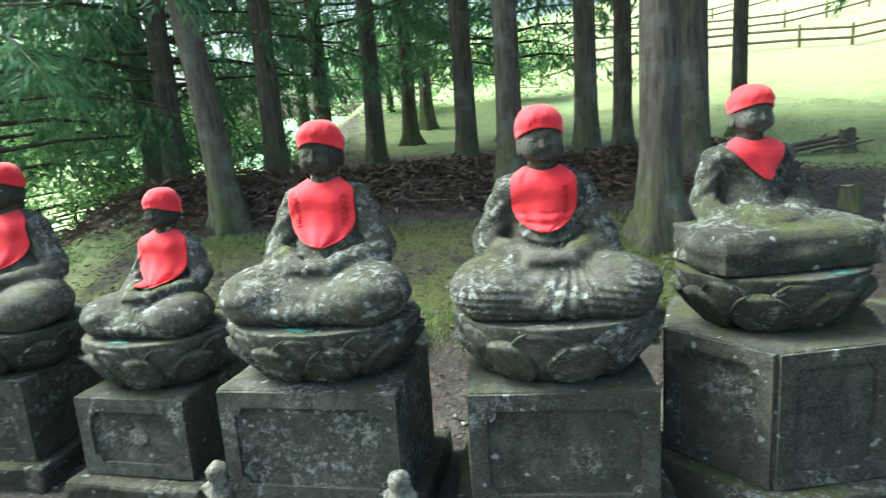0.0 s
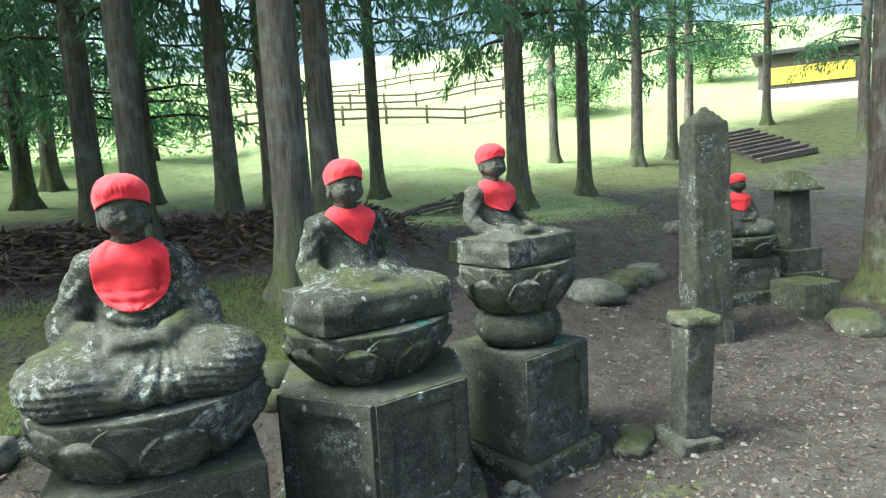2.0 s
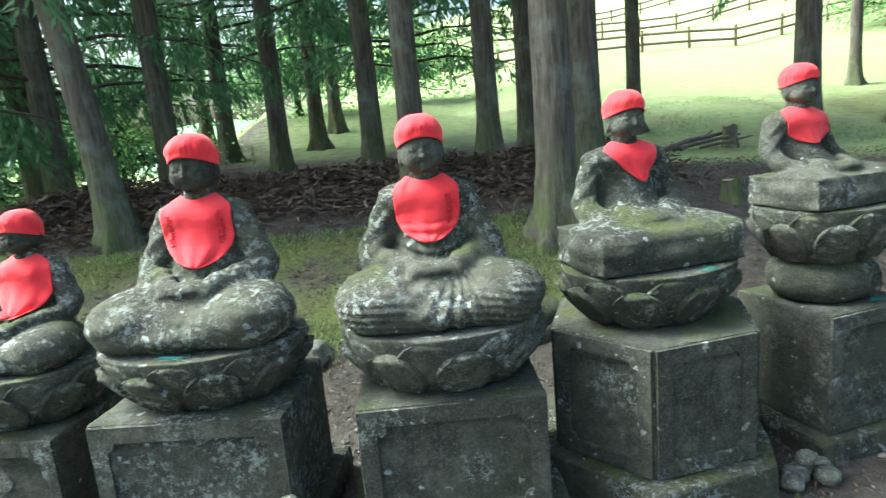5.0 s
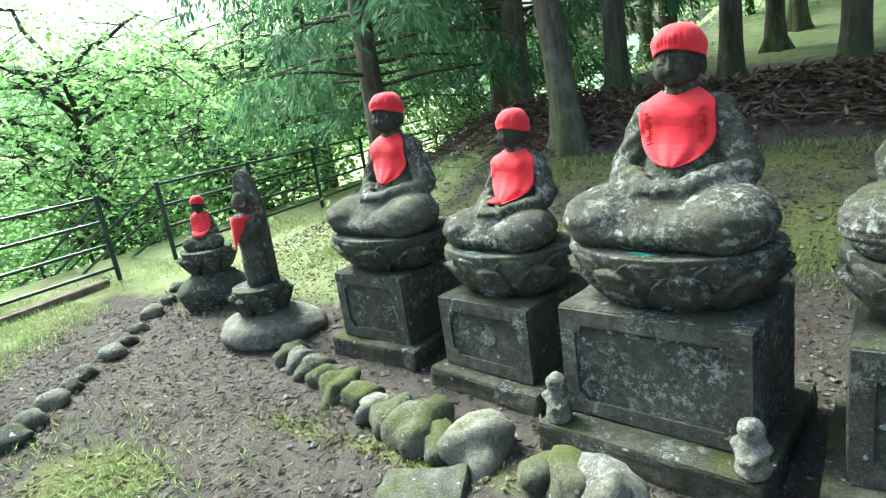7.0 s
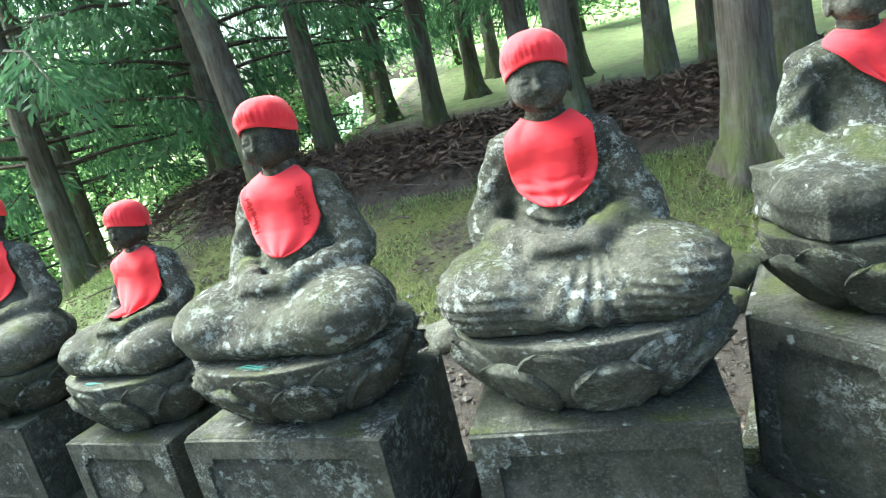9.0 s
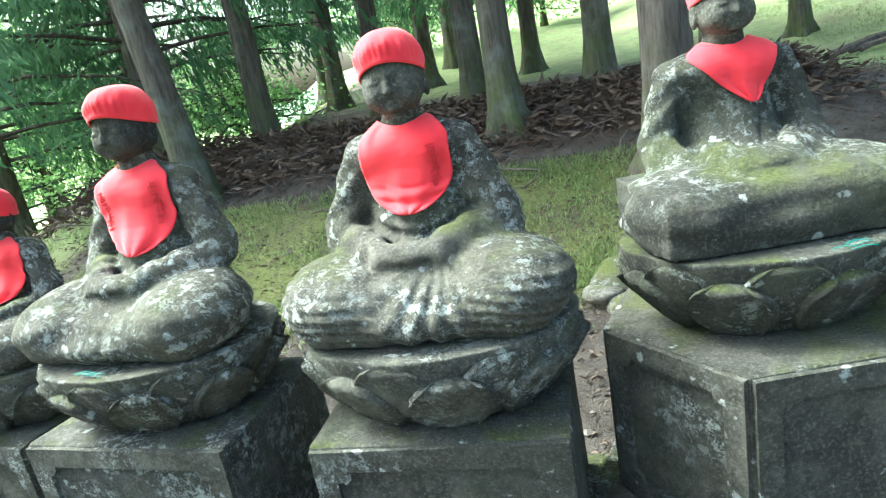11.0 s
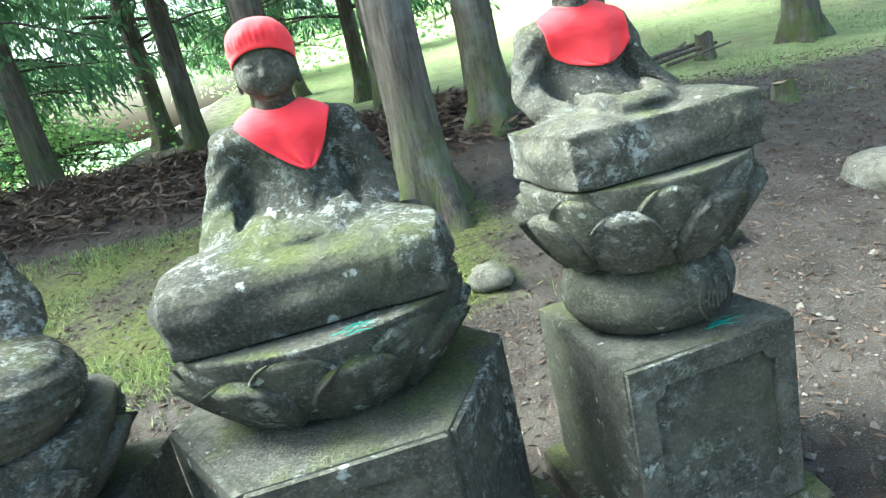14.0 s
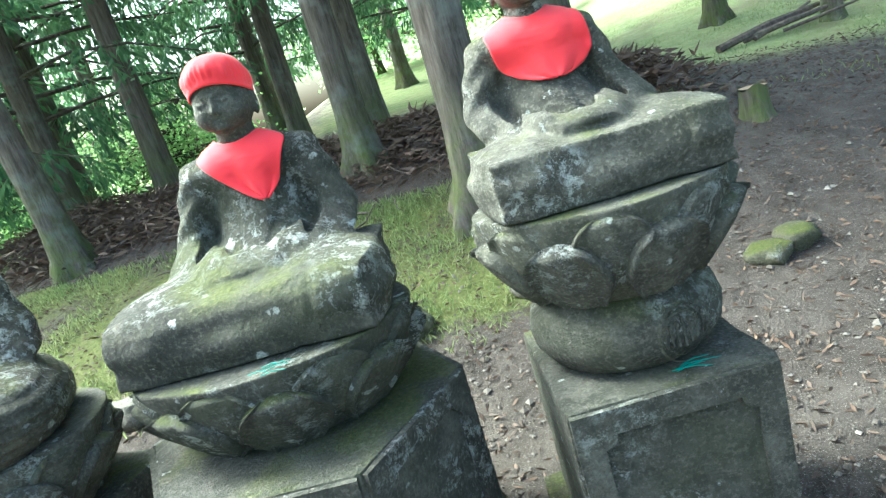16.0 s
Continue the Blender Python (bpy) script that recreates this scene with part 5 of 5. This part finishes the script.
def tree_stump(x, y, r, h, label):
    bm = bmesh.new()
    seg, rings = 18, 6
    rows = []
    for i in range(rings):
        f = i / (rings - 1)
        rows.append([bm.verts.new((r * (1 + 0.8 * (1 - f) ** 3 * (1 + 0.3 * math.cos(4 * t))) * math.cos(t), r * (1 + 0.8 * (1 - f) ** 3 * (1 + 0.3 * math.cos(4 * t))) * math.sin(t), -0.1 + (h + 0.1) * f + 0.02 * math.sin(3 * t) * f)) for t in (math.tau * j / seg for j in range(seg))])
    for a, b in zip(rows, rows[1:]):
        for j in range(seg):
            bm.faces.new((a[j], a[(j + 1) % seg], b[(j + 1) % seg], b[j]))
    ob = thing("tree_stump", label, "stump", at_ground(x, y), "stumps")
    part("bark", bm, BARK, ob, smooth=True)
    top = bmesh.new()
    bmesh.ops.create_circle(top, cap_ends=True, segments=seg, radius=r * 0.99)
    k = part("cut_face", top, CUTWOOD, ob, "pale sawn face")
    k.location = (0, 0, h - 0.004)


tree_stump(5.25, 8.75, 0.10, 0.30, "small sawn stump beside a fallen branch")
tree_stump(4.75, 6.35, 0.10, 0.16, "rotten low stump with roots in the earth")
tree_stump(9.0, 7.0, 0.15, 0.25, "old grey stump in the litter")
tree_stump(3.45, 5.7, 0.09, 0.2, "pale broken stump near the row")
tree_stump(26.0, 14.5, 0.3, 0.35, "stump on the sunny meadow")
tree_stump(30.0, 13.5, 0.3, 0.35, "stump on the sunny meadow")
log = thing("fallen_branch", "dead forked grey branch lying on the grass", "branch")
for a, b, c, r in (((4.0, 8.45), (4.6, 8.7), (5.3, 8.95), 0.045), ((4.3, 8.6), (4.8, 8.6), (5.4, 8.75), 0.035), ((4.4, 8.55), (4.9, 8.85), (5.2, 9.15), 0.028), ((4.7, 8.6), (5.1, 8.5), (5.5, 8.6), 0.02)):
    part("limb", tube([(a[0], a[1], gz(*a) + 0.04), (b[0], b[1], gz(*b) + 0.13), (c[0], c[1], gz(*c) + 0.16)], [r, r * 0.9, r * 0.5], 7), DEADWOOD, log)
steps = thing("timber_steps", "flight of dark timber-edged steps up the meadow", "steps")
for i in range(9):
    x, y = 16.2 + 0.15 * i, 10.2 + 0.34 * i
    b = part("step", rough_box(1.9, 0.28, 0.16, i, 0.02, 0.01, 2), DEADWOOD, steps)
    b.matrix_basis = pose(x, y, gz(x, y) - 0.02, 0, -7, -12)


def house():
    ob = thing("house", "low dark house with pink base and yellow hoarding uphill", "house", pose(25.6, 15.3, gz(25.6, 15.3) - 0.6, 0, 0, -58) @ Matrix.Diagonal((0.5, 0.5, 0.5, 1)))
    part("wall", rough_box(7, 6, 1.6, 1, 0.02, 0.0, 1), PINK, ob, "pink rendered base wall")
    w = part("upper_wall", rough_box(7, 6, 2.6, 2, 0.02, 0.0, 1), PLASTER, ob, "dark upper wall")
    w.location = (0, 0, 1.6)
    r = part("roof", rough_box(8, 7.2, 0.3, 3, 0.03, 0.0, 1), ROOF, ob, "flat dark roof")
    r.location = (0, 0, 4.2)
    for i in range(2):
        p = part("yellow_panel", rough_box(3.0, 0.08, 1.3, 4, 0.02, 0.0, 1), YELLOW, ob, "yellow hoarding panel")
        p.location = (-1.6 + 3.05 * i, -3.06, 1.9)


house()


def hills():
    """Wooded hills round the valley."""
    seg, rings = 160, 14
    verts, faces = [], []
    for i in range(rings):
        f = i / (rings - 1)
        for j in range(seg):
            t = math.tau * j / seg
            R = 170 + 190 * f + 18 * math.sin(3 * t)
            k = 0.55 + 0.25 * math.sin(2 * t + 1) + 0.2 * math.sin(5 * t)
            h = (34 * k + 9 * noise.noise(Vector((6 * math.cos(t), 6 * math.sin(t), f * 3))) + 5 * noise.noise(Vector((25 * math.cos(t), 25 * math.sin(t), f * 6)))) * math.sin(f * math.pi / 2)
            verts.append((R * math.cos(t), R * math.sin(t), -12 + max(h, 0) * 1.6))
    for i in range(rings - 1):
        for j in range(seg):
            q = (j + 1) % seg
            faces.append((i * seg + j, (i + 1) * seg + j, (i + 1) * seg + q, i * seg + q))
    return tagged(mesh_object("backdrop", verts, faces, HILL), "hazy wooded hills across the valley", "hills", kind="structure")


hills()


# ---- litter, pebbles, grass: what nobody could count ----
def scatter(name, label, category, pts, mat, length, width, droop, seed, lift=0.0, flat=False):
    rn = np.random.default_rng(seed)
    n = len(pts)
    way = rn.normal(0, 1, (n, 3))
    way[:, 2] = 0.05 if flat else np.abs(way[:, 2]) + 1.2
    way /= np.linalg.norm(way, axis=1)[:, None]
    z = ground_z(pts[:, 0], pts[:, 1]) + lift * rn.random(n)
    q = blades(np.column_stack([pts, z]), way, length, width, rn, droop)
    return tagged(new(name, quads_mesh(name, q, mat)), label, category, kind="stuff")


RN = np.random.default_rng(77)


def area(n, x0, x1, y0, y1, keep=None):
    p = np.column_stack([RN.uniform(x0, x1, n), RN.uniform(y0, y1, n)])
    if keep is not None:
        p = p[RN.random(n) < keep(p[:, 0], p[:, 1])]
    return p


clump = lambda x, y: np.clip(0.5 + 0.9 * ripple(x, y, 0 * x, 2.6, 4) + 0.4 * ripple(x, y, 0 * x, 8, 1), 0, 1)
bank_grass = area(90000, -4.2, 2.4, 3.75, 5.75, lambda x, y: clump(x, y) * (1 - smooth_step(1.0, 2.4, x)) * smooth_step(3.7, 4.4, y))
lawn_grass = area(60000, -7.6, -3.4, 0.2, 9.0, lambda x, y: np.where(y < 3.1, 1 - smooth_step(-4.75, -4.35, x + 0.62 * np.clip(y - 0.8, -1, 3)), 0.6 * clump(x, y)))
patch_grass = area(9000, -4.2, -2.2, 0.8, 2.0, lambda x, y: clump(x, y) * np.exp(-(((x + 3.1) / 0.6) ** 2) - ((y - 1.35) / 0.45) ** 2))
wood_grass = area(60000, 2.8, 15, 6.3, 14, lambda x, y: 0.7 * clump(x, y))
scatter("grass", "short green grass and moss on the bank", "grass", np.concatenate([bank_grass, lawn_grass, patch_grass, wood_grass]), GRASS, 0.06, 0.0038, 0.0, 1)
tuft = area(5000, -3.0, 2.6, 2.0, 2.35, lambda x, y: clump(x, y) * 0.7)
scatter("moss_growth", "yellow-green moss and liverwort between the stones", "moss", tuft, MOSS, 0.03, 0.006, 0.0, 2)
heap_pts = area(26000, -5.0, 3.6, 5.9, 8.3, lambda x, y: np.exp(-(((y - 6.9) / 0.8) ** 2)) * smooth_step(-5, -3.6, x) * (1 - smooth_step(2.9, 3.6, x)))
scatter("brushwood_heap", "heap of brown dead leaves and cedar brushwood", "brushwood", heap_pts, LITTER, 0.13, 0.014, 0.0, 3, 0.12, True)
floor_pts = area(70000, -5.8, 10, 0.4, 8.0)
scatter("leaf_litter", "scattered brown leaves and twigs on the earth", "litter", floor_pts, LITTER, 0.045, 0.006, 0.0, 4, 0.006, True)


def pebble_field():
    p = np.concatenate([area(24000, -5.6, 5.5, 0.4, 5.2, lambda x, y: np.where(y > 3.9, 0.6, 1)), area(2500, 2.5, 10, 0.5, 8)])
    n = len(p)
    size = 0.005 + 0.011 * RN.random(n) ** 3 + 0.02 * (RN.random(n) < 0.02)
    octa = np.array([(1, 0, 0), (-1, 0, 0), (0, 1, 0), (0, -1, 0), (0, 0, 0.6), (0, 0, -0.6)], float)
    tri = np.array([(0, 2, 4), (2, 1, 4), (1, 3, 4), (3, 0, 4), (2, 0, 5), (1, 2, 5), (3, 1, 5), (0, 3, 5)])
    V = octa[None] * size[:, None, None] * RN.uniform(0.6, 1.3, (n, 6, 3)) + np.column_stack([p, ground_z(p[:, 0], p[:, 1]) + size * 0.2])[:, None]
    F = (tri[None] + 6 * np.arange(n)[:, None, None]).reshape(-1, 3)
    me = bpy.data.meshes.new("pebbles")
    me.from_pydata(V.reshape(-1, 3).tolist(), [], F.tolist())
    me.materials.append(PEBBLE)
    return tagged(new("pebbles", me), "small grey and brown pebbles strewn on the path", "pebbles", kind="stuff")


pebble_field()


def twig_heap():
    """Dead twigs lying crosswise on the heap."""
    rn = random.Random(5)
    vs, fs = [], []
    for _ in range(420):
        x, y = rn.uniform(-4.2, 3.0), rn.gauss(6.7, 0.5)
        a, L = rn.uniform(0, math.tau), rn.uniform(0.15, 0.6)
        p = [(x, y), (x + L * 0.5 * math.cos(a), y + L * 0.5 * math.sin(a)), (x + L * math.cos(a + 0.2), y + L * math.sin(a + 0.2))]
        r = rn.uniform(0.003, 0.010)
        v, f = tube([(u, w, gz(u, w) + 0.03 + 0.05 * rn.random()) for u, w in p], [r, r * 0.8, r * 0.4], 4, False)
        fs += [tuple(i + len(vs) for i in face) for face in f]
        vs += v
    return tagged(mesh_object("dead_twigs", vs, fs, DEADWOOD), "bleached dead twigs on the brushwood heap", "twigs", kind="stuff")


twig_heap()
